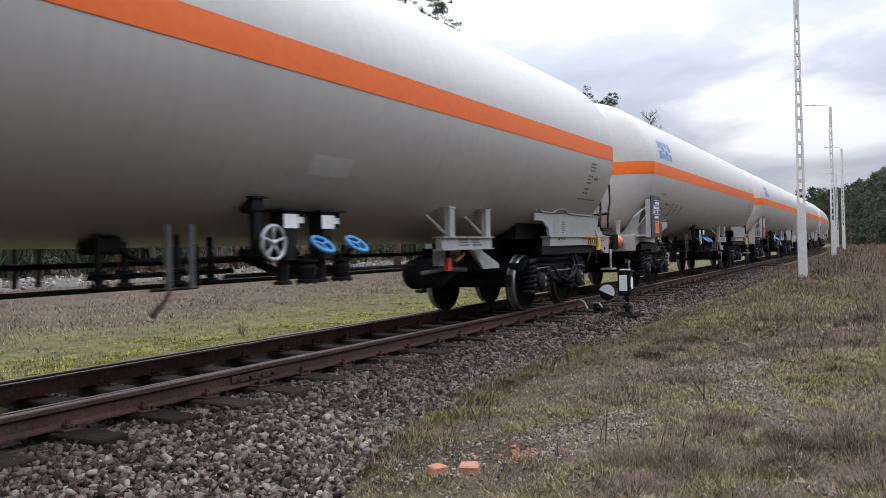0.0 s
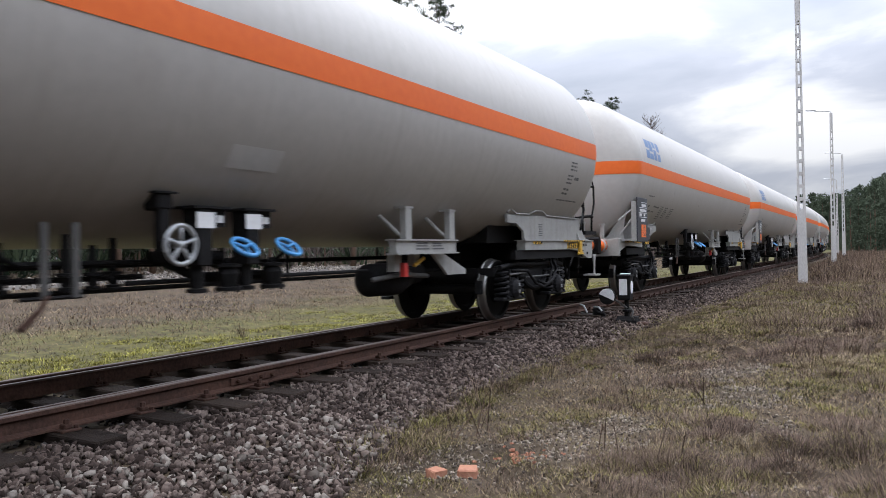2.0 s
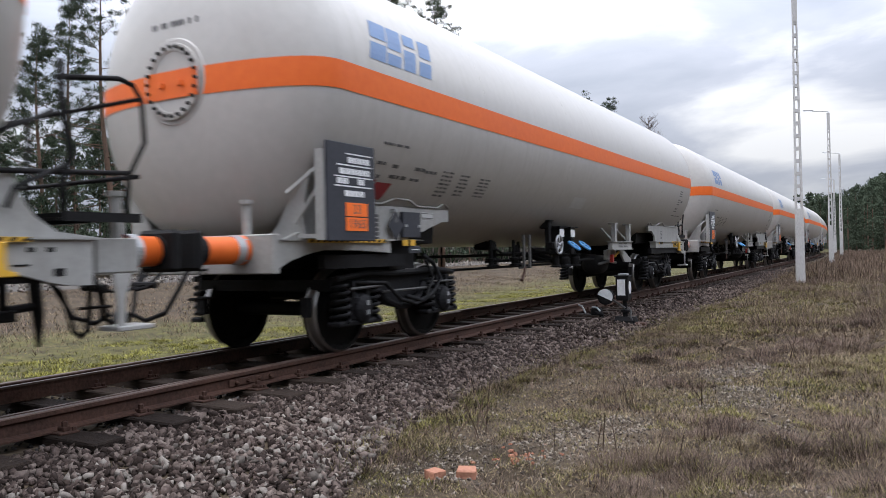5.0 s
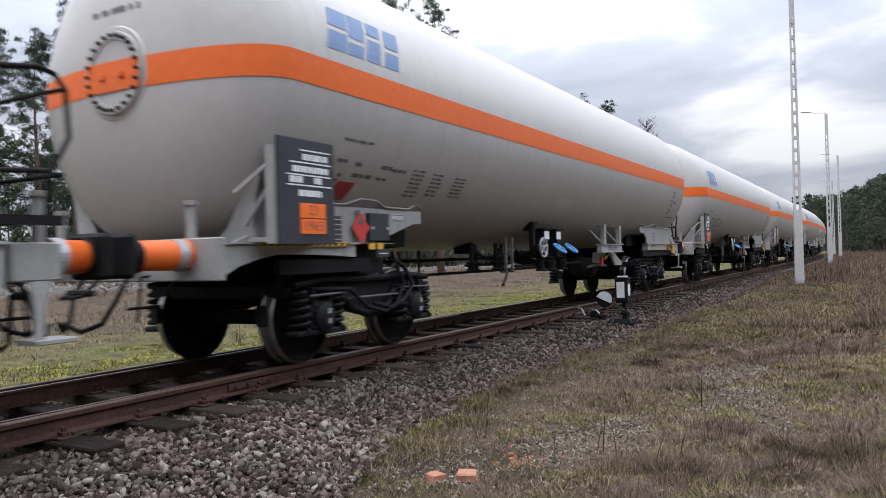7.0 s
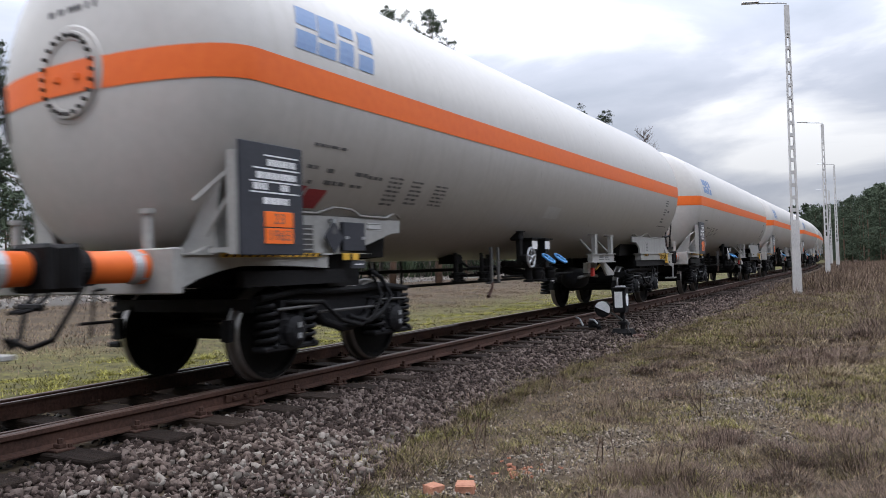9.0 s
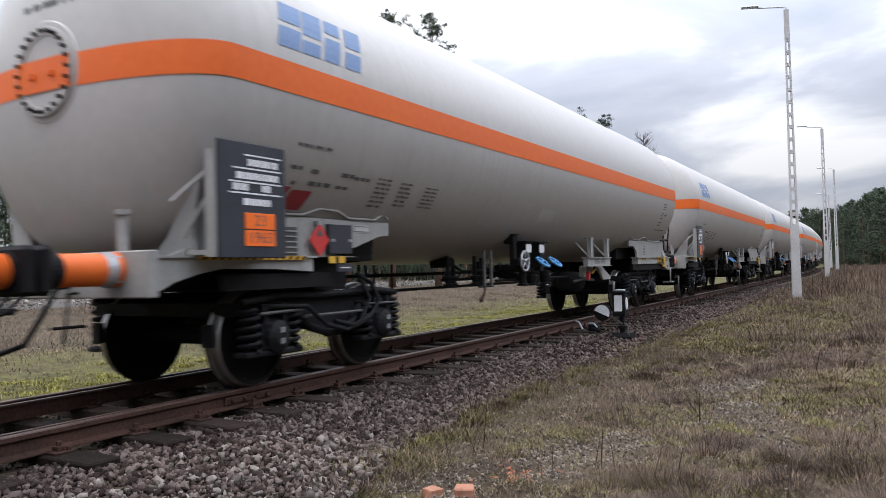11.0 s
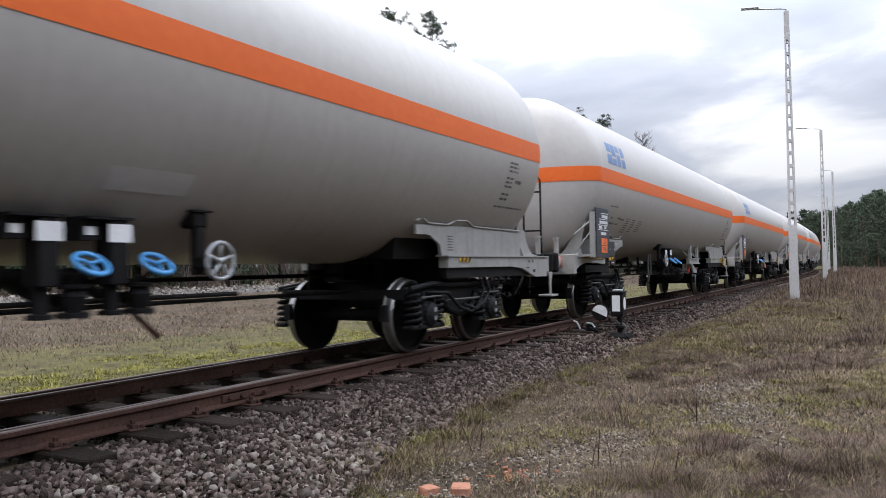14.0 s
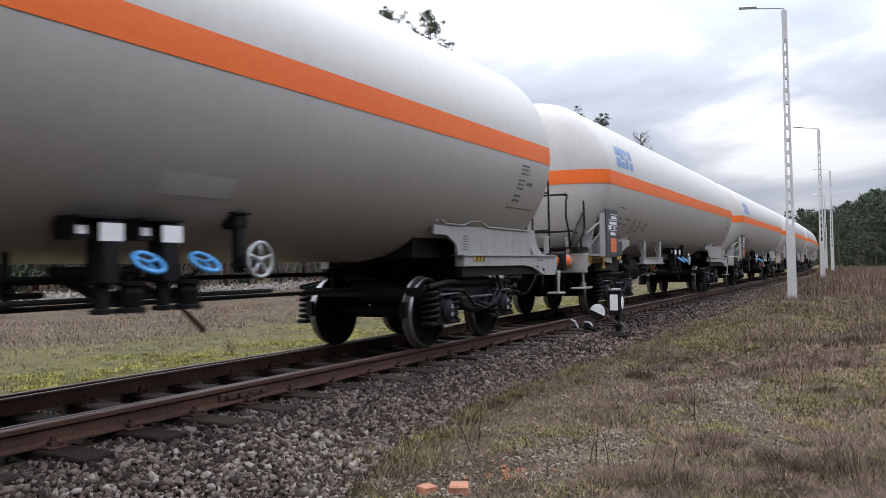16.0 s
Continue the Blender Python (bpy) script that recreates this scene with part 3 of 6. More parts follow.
def coupling(w, e):
    bm = B()
    tube(bm, [(0, e * 8.7, 1.05), (0, e * 9.0, 1.05), (0, e * 9.16, 1.08), (0, e * 9.22, 1.13)], [0.05, 0.05, 0.045, 0.03], 8)
    for sx in (-1, 1):
        tube(bm, [(sx * 0.09, e * 9.02, 1.03), (sx * 0.09, e * 9.15, 0.85), (sx * 0.07, e * 9.28, 0.74), (sx * 0.05, e * 9.4, 0.72)], 0.018, 6)
    tube(bm, [(-0.16, e * 9.25, 0.76), (0.16, e * 9.25, 0.76)], 0.03, 8)
    part("coupling", bm, BLACK, w, "black screw coupling")
    for sx in (-1, 1):
        bm = B()
        tube(bm, [(sx * 0.30, e * 8.8, 0.95), (sx * 0.32, e * 8.98, 0.93), (sx * 0.30, e * 9.10, 0.72), (sx * 0.22, e * 9.20, 0.50), (sx * 0.12, e * 9.34, 0.44), (sx * 0.03, e * 9.44, 0.52)], 0.022, 8)
        part("brake_hose", bm, BLACK, w, "hanging rubber brake hose", True)
    bm = B()
    tube(bm, [(0.42, e * 8.75, 0.9), (0.42, e * 8.95, 0.88), (0.42, e * 9.0, 0.5)], 0.016, 6)
    tube(bm, [(0.42, e * 8.8, 0.62), (0.42, e * 9.1, 0.62)], 0.014, 6)
    part("hanger", bm, BLACK, w)


def hazard(w, e, x, y0, y1, z0, z1, count):
    """Yellow plate with slanted black bars."""
    bm = B()
    box(bm, x, x + 0.006, y0, y1, z0, z1)
    h = part("hazard_plate", bm, YELLOW, w, "yellow plate with black slanted bars")
    wide = (y1 - y0) / count
    lean = min(0.06, wide * 0.3)
    for k in range(count):
        a = y0 + wide * (k + 0.30)
        prism_bm = prism(B(), [(a, z0 + 0.004), (a + wide * 0.48, z0 + 0.004), (a + wide * 0.48 + lean, z1 - 0.004), (a + lean, z1 - 0.004)], x + 0.004, x + 0.010)
        part("bar", prism_bm, BLACK, h)


def end_frame(w, e, platform, board, pivot, back=0.0):
    """The short frame under one end of the tank."""
    for sx in (-1, 1):
        flip = lambda pts: [(e * (a - back), b) for a, b in pts]
        inner = (4.73 if platform else 4.55) if not board else 5.42
        root = 5.3 if not board else 6.85 if not platform else 6.98
        ia = inner - back
        low = inner + 0.64 if not board else 6.0
        x0, x1 = (1.125, 1.165) if sx > 0 else (-1.165, -1.125)
        tail = 8.765 if e < 0 else 8.36 + back
        s = part("skirt", prism(B(), flip([(inner, 1.53), *(((7.70, 1.53), (7.95, 1.46), (8.15, 1.30)) if board else ((7.93, 1.56), (7.98, 1.42), (8.08, 1.29), (8.24, 1.195))), (8.62, 1.15), (low, 1.15), *(((low - 0.04, 1.29), (inner + 0.33, 1.41), (inner, 1.41)) if not board else ((6.45, 1.17), (6.05, 1.26), (inner + 0.18, 1.38), (inner, 1.39)))]), x0, x1), FRAME, w, "light grey side plate under the tank")
        bm = B()
        x2 = x1 if sx > 0 else x0
        pts = [(x2, e * ia, 1.56), (x2 + sx * 0.01, e * (ia + 0.12), 1.62), (x2 + sx * 0.01, e * (ia + 0.3), 1.55), (x2 + sx * 0.01, e * (ia + 0.8), 1.55), (x2 + sx * 0.03, e * (ia + 1.0), 1.61), (x2 + sx * 0.03, e * (ia + 1.3), 1.62), (x2 + sx * 0.01, e * (ia + 1.55), 1.55), (x2 + sx * 0.01, e * (7.68 - back), 1.54)]
        tube(bm, pts, 0.014, 6)
        part("cable_pipe", bm, FRAME, s, smooth=True)
        if not board:
            vin = 5.9 if back < 0.3 else 5.0
            bm = B()
            for i in range(6):
                box(bm, x2 - 0.002 if sx > 0 else x2 - 0.004, x2 + 0.004 if sx > 0 else x2 + 0.002, e * vin - 0.07, e * vin + 0.07, 1.22 + i * 0.035, 1.235 + i * 0.035)
            tagged(part("lettering", bm, INK, s), kind="stuff")
        xa, xb = (1.06, 1.20) if sx > 0 else (-1.20, -1.06)
        sill = part("side_sill", prism(B(), flip([*(((root, 1.0), (7.35, 1.0), (7.75, 0.97), (8.15, 0.86), (8.32, 0.83), (tail, 0.83)) if not board else ((root, 1.01), (7.4, 1.04), (8.06, 1.05), (8.33, 1.01), (8.58, 0.95), (8.72, 0.89), (tail, 0.885))), (tail, 1.14), (root, 1.14)]), xa, xb), FRAME, w, "light grey side sill, cut away over the wheels")
        bm = B()
        box(bm, min(xa, xb) - 0.02, max(xa, xb) + 0.025, *sorted((e * (root - 0.05 - back), e * (tail - back + 0.035))), 1.141, 1.158)
        part("flange", bm, FRAME, sill)
        bm = B()
        box(bm, min(xa, xb) + 0.02, max(xa, xb) - 0.04, *sorted((e * (4.9 if not board else 6.5), e * 8.0)), 0.86, 1.0)
        part("inner_beam", bm, BLACK, sill)
        if e > 0 and sx > 0:
            for y, z, d, h in ((8.02, 1.06, 0.05, 0.03), (8.16, 1.06, 0.05, 0.03), (8.22, 0.90, 0.08, 0.05), (7.95, 0.97, 0.12, 0.012)):
                part("slot", box(B(), 1.199, 1.204, y - back - d / 2, y - back + d / 2, z, z + h), BLACK, sill)
        # step below the corner
        if sx > 0 and (platform or e > 0):
            lo, near = (0.545, 8.70) if e < 0 else (0.50, 8.55)
            st = part("corner_step", prism(B(), [(e * (near + g), h) for g, h in ((0.0, 0.90), (0.16, 0.90), (0.10, 0.72), (0.10, lo), (0.03, lo), (0.03, 0.72))], *sorted((sx * 1.15, sx * 1.17))), FRAME, w, "hanging grey corner step")
            bm = B()
            box(bm, *sorted((sx * 0.96, sx * 1.20)), *sorted((e * (8.34 if e < 0 else 8.57), e * (8.92 if e < 0 else 8.88))), lo - 0.015, lo + 0.02, 0.006)
            part("tread", bm, FRAME, st)
        # peg on the end beam
        bm = B()
        tube(bm, [(sx * 0.88, e * 8.80, 1.15), (sx * 0.88, e * 8.80, 1.48)], 0.045, 10)
        tube(bm, [(sx * 0.88, e * 8.80, 1.48), (sx * 0.88, e * 8.80, 1.52)], 0.062, 10)
        part("peg", bm, FRAME, w)
        # gusset between sill and barrel
        g = B()
        ye = SHIFT + e * (Y_CYL + (0.30 if e > 0 else 0.14)) - (back + 0.06 if e > 0 else 0)
        y0, y1 = ye - 0.02, ye + 0.02
        if board:
            pr = [(sx * 0.72, 1.15), (sx * 1.235, 1.15), (sx * 1.21, 1.30), (sx * 1.24, 1.55), (sx * 1.31, 1.80), (sx * 1.22, 1.82), (sx * 1.08, 1.60), (sx * 0.90, 1.30)]
        else:
            pr = [(sx * 0.72, 1.15), (sx * 1.23, 1.15), (sx * 1.17, 1.30), (sx * 1.12, 1.55), (sx * 1.13, 1.80), (sx * 1.04, 1.80), (sx * 0.96, 1.55), (sx * 0.82, 1.32)]
        a = [g.verts.new((x, y0, z)) for x, z in pr]
        b = [g.verts.new((x, y1, z)) for x, z in pr]
        g.faces.new(a), g.faces.new(b[::-1])
        for i in range(len(a)):
            j = (i + 1) % len(a)
            g.faces.new((a[i], b[i], b[j], a[j]))
        part("gusset", g, FRAME, w)
        if board:
            part("web", prism(B(), [(ye, 1.16), (ye, 1.68), (ye + 0.05, 1.71), (ye + 0.13, 1.58), (ye + 0.28, 1.47), (ye + 0.72, 1.44), (ye + 0.72, 1.16)], *sorted((sx * 1.172, sx * 1.195))), FRAME, w)
    bm = B()
    wide = 1.25 if e < 0 else 1.05
    box(bm, -wide, wide, *sorted((e * (8.77 if e < 0 else 8.50), e * 8.868)), 0.84 if e < 0 else 0.90, 1.20 if e < 0 else 1.16, 0.01)
    part("headstock", bm, FRAME, w, "light grey end beam")
    for sx in (-1, 1):
        part("centre_sill", box(B(), sx * 0.32 - 0.06, sx * 0.32 + 0.06, *sorted((e * (4.6 if not board else 5.9), e * 8.48)), 0.86, 1.14), BLACK, w)
    part("bolster", box(B(), -1.05, 1.05, pivot - 0.28, pivot + 0.28, 0.82, 1.16), BLACK, w)
    cr = B()
    arc = [(1.02 * math.sin(radians(a)) * 1.0, Z_TANK - (R_TANK + 0.01) * math.cos(radians(a * 0.62))) for a in range(-60, 61, 10)]
    y0, y1 = (pivot - 1.45, pivot + 1.0) if e > 0 else (pivot - 1.0, pivot + 1.0)
    a = [cr.verts.new((x * 1.05, y0, min(z, 1.5))) for x, z in arc] + [cr.verts.new((x, y0, 1.12)) for x in (0.9, -0.9)]
    b = [cr.verts.new((v.co.x, y1, v.co.z)) for v in a]
    cr.faces.new(a), cr.faces.new(b[::-1])
    for i in range(len(a)):
        j = (i + 1) % len(a)
        cr.faces.new((a[i], b[i], b[j], a[j]))
    part("tank_saddle", cr, BLACK, w)
    buffers(w, e)
    coupling(w, e)
    if platform:
        bm = B()
        for y in (7.97, 8.07):
            box(bm, 0.56, 0.62, *sorted((e * (y - 0.02), e * (y + 0.02))), 0.60, 0.90)
        box(bm, 0.55, 0.66, *sorted((e * 7.90, e * 8.14)), 0.58, 0.66, 0.01)
        tube(bm, [(0.60, e * 8.10, 0.66), (0.60, e * 8.36, 0.68)], 0.03, 8)
        tube(bm, [(0.60, e * 8.30, 0.90), (0.60, e * 8.33, 0.60), (0.60, e * 8.33, 0.38)], [0.05, 0.045, 0.018], 8)
        part("cock", bm, BLACK, w, "black brake cock with its hanging handle")
        part("hanging_hose", tube(B(), [(0.60, e * 8.40, 0.86), (0.60, e * 8.52, 0.76), (0.60, e * 8.58, 0.60), (0.60, e * 8.62, 0.46), (0.60, e * 8.68, 0.42), (0.60, e * 8.74, 0.46), (0.60, e * 8.76, 0.62), (0.60, e * 8.77, 0.80)], 0.022, 8), BLACK, w, "hanging rubber brake hose", True)
    if platform:
        out = 8.80 if e > 0 else 9.02
        bm = box(B(), 1.11, 1.15, *sorted((e * (out - 0.62), e * (out + 0.02))), 1.27, 1.335)
        box(bm, -1.15, -1.11, *sorted((e * (out - 0.62), e * (out + 0.02))), 1.27, 1.335)
        box(bm, -1.11, 1.11, *sorted((e * (out - 0.33), e * (out - 0.27))), 1.27, 1.298)
        pl = part("platform", bm, BLACK, w, "narrow black grated end platform")
        for i in range(9):
            y = out - 0.60 + i * 0.065
            part("slat", box(B(), -1.108, 1.108, *sorted((e * y, e * (y + 0.035))), 1.30, 1.33), BLACK, pl)
        for sx in (-1, 1):
            x = sx * (1.08 if e > 0 else 0.97)
            part("handrail", tube(B(), [(x, e * (out - 0.06), 1.33), (x, e * (out - 0.03), 1.62), (x, e * (out + 0.12), 1.88), (x, e * (out + 0.10), 2.20), (x, e * (out + 0.02), 2.30), *(((x, e * (out - 0.10), 2.33), (x, e * (out - 0.62), 2.25)) if e > 0 else ((x - sx * 0.10, e * (out + 0.05), 2.32), (x - sx * 0.25, e * (out + 0.06), 2.32)))], 0.02, 8), BLACK, pl, "bent black tube handrail", True)
            part("mid_rail", tube(B(), [(x, e * (out - 0.02), 1.64), (x, e * (out - 0.70), 1.60), (sx * 1.24, e * (out - 1.18), 1.56)], 0.018, 8), BLACK, pl, smooth=True)
            if e > 0:
                part("post", tube(B(), [(x, 8.22, 1.33), (x, 8.22, 1.55), (x, 8.29, 1.73), (x, 8.23, 2.05), (x, 8.22, 2.38)], 0.024, 8), BLACK, pl, smooth=True)
                part("brace", tube(B(), [(x, 8.16, 2.02), (sx * 1.2, 7.90, 1.90), (sx * 1.3, 7.55, 1.76)], 0.018, 8), BLACK, pl, smooth=True)
                part("brace", tube(B(), [(x, 8.25, 1.66), (sx * 1.2, 7.80, 1.47), (sx * 1.2, 7.74, 1.34)], 0.018, 8), BLACK, pl, smooth=True)
            else:
                part("stair_rail", tube(B(), [(sx * 1.15, -8.64, 2.22), (sx * 1.15, -8.62, 1.95), (sx * 1.15, -8.60, 1.70), (sx * 1.15, -8.70, 1.58), (sx * 1.15, -8.83, 1.48), (sx * 1.15, -8.85, 1.30)], 0.021, 8), BLACK, pl, smooth=True)
                part("brace", tube(B(), [(sx * 1.15, -8.64, 2.01), (sx * 1.15, -9.22, 1.60), (sx * 1.15, -9.36, 1.46), (sx * 1.15, -9.38, 1.34)], 0.019, 8), BLACK, pl, smooth=True)
        half = 1.08 if e > 0 else 0.97
        for z in (2.20 if e > 0 else 2.32, 1.62):
            part("crossrail", tube(B(), [(-half, e * (out + 0.06), z), (half, e * (out + 0.06), z)], 0.018, 8), BLACK, pl, smooth=True)
        part("crossrail", tube(B(), [(-0.3, e * (out + 0.02), 1.30), (-0.3, e * (out + 0.06), 2.2)], 0.016, 8), BLACK, pl, smooth=True)
        if e > 0:
            hazard(w, e, 1.205, 7.03, 7.57, 1.015, 1.11, 5)
            hazard(w, e, 1.228, 6.80, 7.88, 1.126, 1.157, 12)
            hazard(w, e, 1.205, 5.5, 5.85, 1.09, 1.137, 3)
        else:
            hazard(w, e, 1.205, -8.55, -7.83, 1.015, 1.11, 6)
            hazard(w, e, 1.228, -8.72, -7.35, 1.126, 1.157, 14)
        yb = 7.65 if e > 0 else -7.70
        bm = prism(B(), [(yb - 0.065, 1.125), (yb + 0.065, 1.125), (yb + 0.055, 1.02), (yb + 0.055, 0.95), (yb + 0.13, 0.935), (yb + 0.14, 0.905), (yb - 0.11, 0.905), (yb - 0.10, 0.935), (yb - 0.055, 0.95), (yb - 0.055, 1.02)], 1.205, 1.245, 0.006)
        part("tow_bracket", bm, YELLOW, w, "yellow cast tow bracket")
    elif e > 0:
        hazard(w, e, 1.205, 5.18, 5.50, 1.07, 1.137, 3)
    else:
        hazard(w, e, 1.228, *sorted((e * 7.0, e * 8.35)), 1.120, 1.157, 14)
    if board:
        board_parts(w)


def board_parts(w):
    """Black data board beside the trailing end."""
    bm = B()
    box(bm, 1.50, 1.525, -8.42, -7.62, 1.13, 2.06, 0.006)
    b = part("data_board", bm, BOARD, w, "black data board with white lines and orange hazard plates")
    bm = B()
    box(bm, 1.40, 1.50, -8.44, -8.38, 1.14, 1.98)
    box(bm, 1.10, 1.50, -8.42, -7.62, 1.16, 1.20)
    tube(bm, [(1.47, -8.40, 1.86), (1.15, -8.55, 1.58)], 0.02, 6)
    tube(bm, [(1.47, -8.40, 1.70), (1.17, -8.45, 1.30)], 0.02, 6)
    part("support", bm, FRAME, b)
    rnd = random.Random(9)
    for y0, y1, z in ((-8.12, -7.68, 1.955), (-8.26, -7.68, 1.845), (-8.30, -7.68, 1.735), (-8.30, -7.68, 1.645)):
        bm = B()
        box(bm, 1.522, 1.529, y0, y1, z, z + 0.012)
        part("line", bm, WHITE, b)
    for y0, y1, z in ((-8.08, -7.72, 1.875), (-8.22, -7.72, 1.765), (-8.26, -8.06, 1.672), (-7.92, -7.80, 1.672), (-8.14, -7.82, 1.555)):
        bm = B()
        y = y0
        while y < y1 - 0.02:
            d = min(rnd.uniform(0.03, 0.075), y1 - y)
            box(bm, 1.522, 1.529, y, y + d, z, z + 0.055)
            y += d + 0.014
        tagged(part("lettering", bm, WHITE, b), kind="stuff")
    for z0, z1, words in ((1.365, 1.495, "23"), (1.225, 1.355, "1965")):
        bm = B()
        box(bm, 1.523, 1.531, -8.13, -7.77, z0, z1, 0.002)
        p = part("hazard_number_plate", bm, PLATE, b, "orange plate with black numbers")
        for n, figure in enumerate(words):
            cu = bpy.data.curves.new("numeral", "FONT")
            cu.body, cu.size, cu.align_x, cu.align_y = figure, 0.125, "CENTER", "CENTER"
            tmp = new("numeral", cu)
            me = bpy.data.meshes.new_from_object(tmp.evaluated_get(bpy.context.evaluated_depsgraph_get()))
            bpy.data.objects.remove(tmp)
            me.transform(pose(1.534, -7.95 + 0.074 * (n - (len(words) - 1) / 2), (z0 + z1) / 2, 90, 0, 90))
            me.materials.clear()
            me.materials.append(INK)
            t = new("numeral", me)
            t.parent = p
    # louvred plate, placard and its holder on the side plate
    lv = part("louvre_plate", box(B(), 1.166, 1.180, -7.32, -7.05, 1.165, 1.43, 0.003), WORN, w, "grey plate with pale slats")
    for i in range(5):
        part("slat", prism(B(), [(-7.30, 1.185 + 0.05 * i), (-7.07, 1.185 + 0.05 * i), (-7.07, 1.197 + 0.05 * i), (-7.30, 1.197 + 0.05 * i)], 1.179, 1.190), FRAME, lv)
    h = part("placard_holder", box(B(), 1.17, 1.22, -6.60, -6.21, 1.18, 1.475, 0.005), BOARD, w)
    for y in (-6.57, -6.28):
        part("hinge", box(B(), 1.218, 1.228, y, y + 0.05, 1.30, 1.33), ZINC, h)
    d = part("hazard_placard", prism(B(), [(-6.77, 1.15), (-6.615, 1.315), (-6.77, 1.48), (-6.925, 1.315)], 1.222, 1.23), BOARD, w, "diamond placard on the side plate")
    part("symbol", prism(B(), [(-6.82, 1.36), (-6.77, 1.43), (-6.72, 1.36), (-6.77, 1.34)], 1.228, 1.234), INK, d)
    part("clip", box(B(), 1.17, 1.235, -6.79, -6.75, 1.46, 1.50), ZINC, d)
    t = part("tag", box(B(), 1.20, 1.215, -6.60, -6.33, 1.085, 1.155, 0.003), YELLOW, w, "small yellow and black plate")
    part("bar", box(B(), 1.213, 1.219, -6.49, -6.45, 1.087, 1.153), BLACK, t)
    t = part("tag", box(B(), 1.19, 1.205, -6.45, -6.19, 1.0, 1.08, 0.003), BOARD, w)
    part("line", box(B(), 1.203, 1.209, -6.40, -6.24, 1.035, 1.048), WHITE, t)
    t = part("label", box(B(), 1.165, 1.170, -6.09, -5.83, 1.405, 1.485), PALE, w)
    for z in (1.415, 1.468):
        part("line", box(B(), 1.169, 1.174, -6.08, -5.84, z, z + 0.008), INK, t)


def middle_gear(w, kind):
    """Valves, brake gear and supports below the barrel; they lie otherwise on the two kinds."""
    m = 1 if kind == 1 else -1
    off = 0.0 if kind == 1 else BEAM_SHIFT
    Y = lambda a: m * a + off
    span = lambda a, b: sorted((m * a + off, m * b + off))
    far, posts = (2.83, (1.70, 2.75)) if kind == 1 else (3.42, (1.63, 3.21))
    bm = B()
    box(bm, 1.16, 1.25, *span(1.40, far), 0.99, 1.14)
    box(bm, 1.13, 1.28, *span(1.38, far + 0.02), 1.132, 1.148)
    box(bm, 1.13, 1.28, *span(1.38, far + 0.02), 0.976, 0.992)
    beam = part("support_beam", bm, FRAME, w, "light grey beam hung on two posts")
    for y in posts:
        bm = B()
        box(bm, 1.165, 1.24, *span(y - 0.065, y + 0.065), 1.148, 1.50)
        box(bm, 1.10, 1.25, *span(y - 0.09, y + 0.09), 1.50, 1.525)
        tube(bm, [(1.15, Y(y - 0.06), 1.2), (1.0, Y(y - 0.25), 1.42)], 0.022, 6)
        part("post", bm, FRAME, beam)
    bm = B()
    for a, b in ((1.85, 2.15), (2.22, 2.5)):
        for z in (1.03, 1.065, 1.095):
            box(bm, 1.248, 1.254, *span(a, b - 0.05 * (z > 1.04)), z, z + 0.016)
    tagged(part("lettering", bm, INK, beam), kind="stuff")
    gusset = prism(B(), [(Y(2.55), 0.975), (Y(2.85), 0.975), (Y(3.45), 0.76), (Y(3.45), 0.70), (Y(2.95), 0.70)], 1.02, 1.06)
    if kind == 1:
        part("bracket", gusset, FRAME, beam)
    else:
        gusset.free()
    part("hanger", box(B(), 1.0, 1.1, *span(1.6, 1.75), 0.78, 0.98), FRAME, beam)
    part("hanger", box(B(), 1.0, 1.1, *span(2.05, 2.17), 0.84, 0.98), FRAME, beam)
    bm = B()
    box(bm, 1.1, 1.16, *span(1.72, 1.80), 0.72 if kind == 1 else 0.82, 0.88)
    part("red_handle", bm, RED, beam)
    bm = B()
    tube(bm, [(1.12, Y(2.0), 0.84), (1.14, Y(2.2), 0.93)], 0.022, 6)
    part("yellow_handle", bm, YELLOW, beam)
    if kind == 1:
        shell, rise = [(-1.28, 0.10), (-1.23, 0.19), (-0.63, 0.20), (-0.53, 0.16), (-0.38, 0.12)], 0.68
    else:
        shell, rise = [(-1.20, 0.06), (-1.16, 0.13), (-1.08, 0.17), (-0.98, 0.19), (-0.10, 0.195), (0.0, 0.18), (0.07, 0.14), (0.10, 0.06)], 0.78
        bm = box(B(), 0.78, 1.08, *span(far + 0.06, far + 0.62), 0.97, 1.09)
        box(bm, 0.86, 0.98, *span(far + 0.40, far + 0.52), 1.09, 1.22)
        part("brake_bracket", bm, BLACK, w)
    part("brake_cylinder", lathe(B(), [(Y(far + a), r) for a, r in shell], "y", (0.72, 0, rise), 20), BLACK, w, "black brake cylinder", True)
    part("air_reservoir", lathe(B(), [(Y(far - 0.08), 0.08), (Y(far - 0.03), 0.17), (Y(far + 0.87), 0.17), (Y(far + 0.92), 0.08)], "y", (0.1, 0, 0.72), 20), BLACK, w, "black air reservoir", True)
    bm = B()
    tube(bm, [(1.0, Y(1.3), 0.70), (1.0, Y(1.9), 0.74), (0.95, Y(2.6), 0.70)], 0.03, 8)
    part("brake_pipe", bm, WORN, w, smooth=True)
    # long rods and pipes
    for x, z, a, b, r in ((0.10, 0.72, -4.8, 4.6, 0.022), (-0.35, 0.93, -4.8, 4.6, 0.026), (0.85, 0.80, -1.9, 1.4, 0.020)):
        part("brake_rod", tube(B(), [(x, a, z), (x, b, z)], r, 8), BLACK, w)
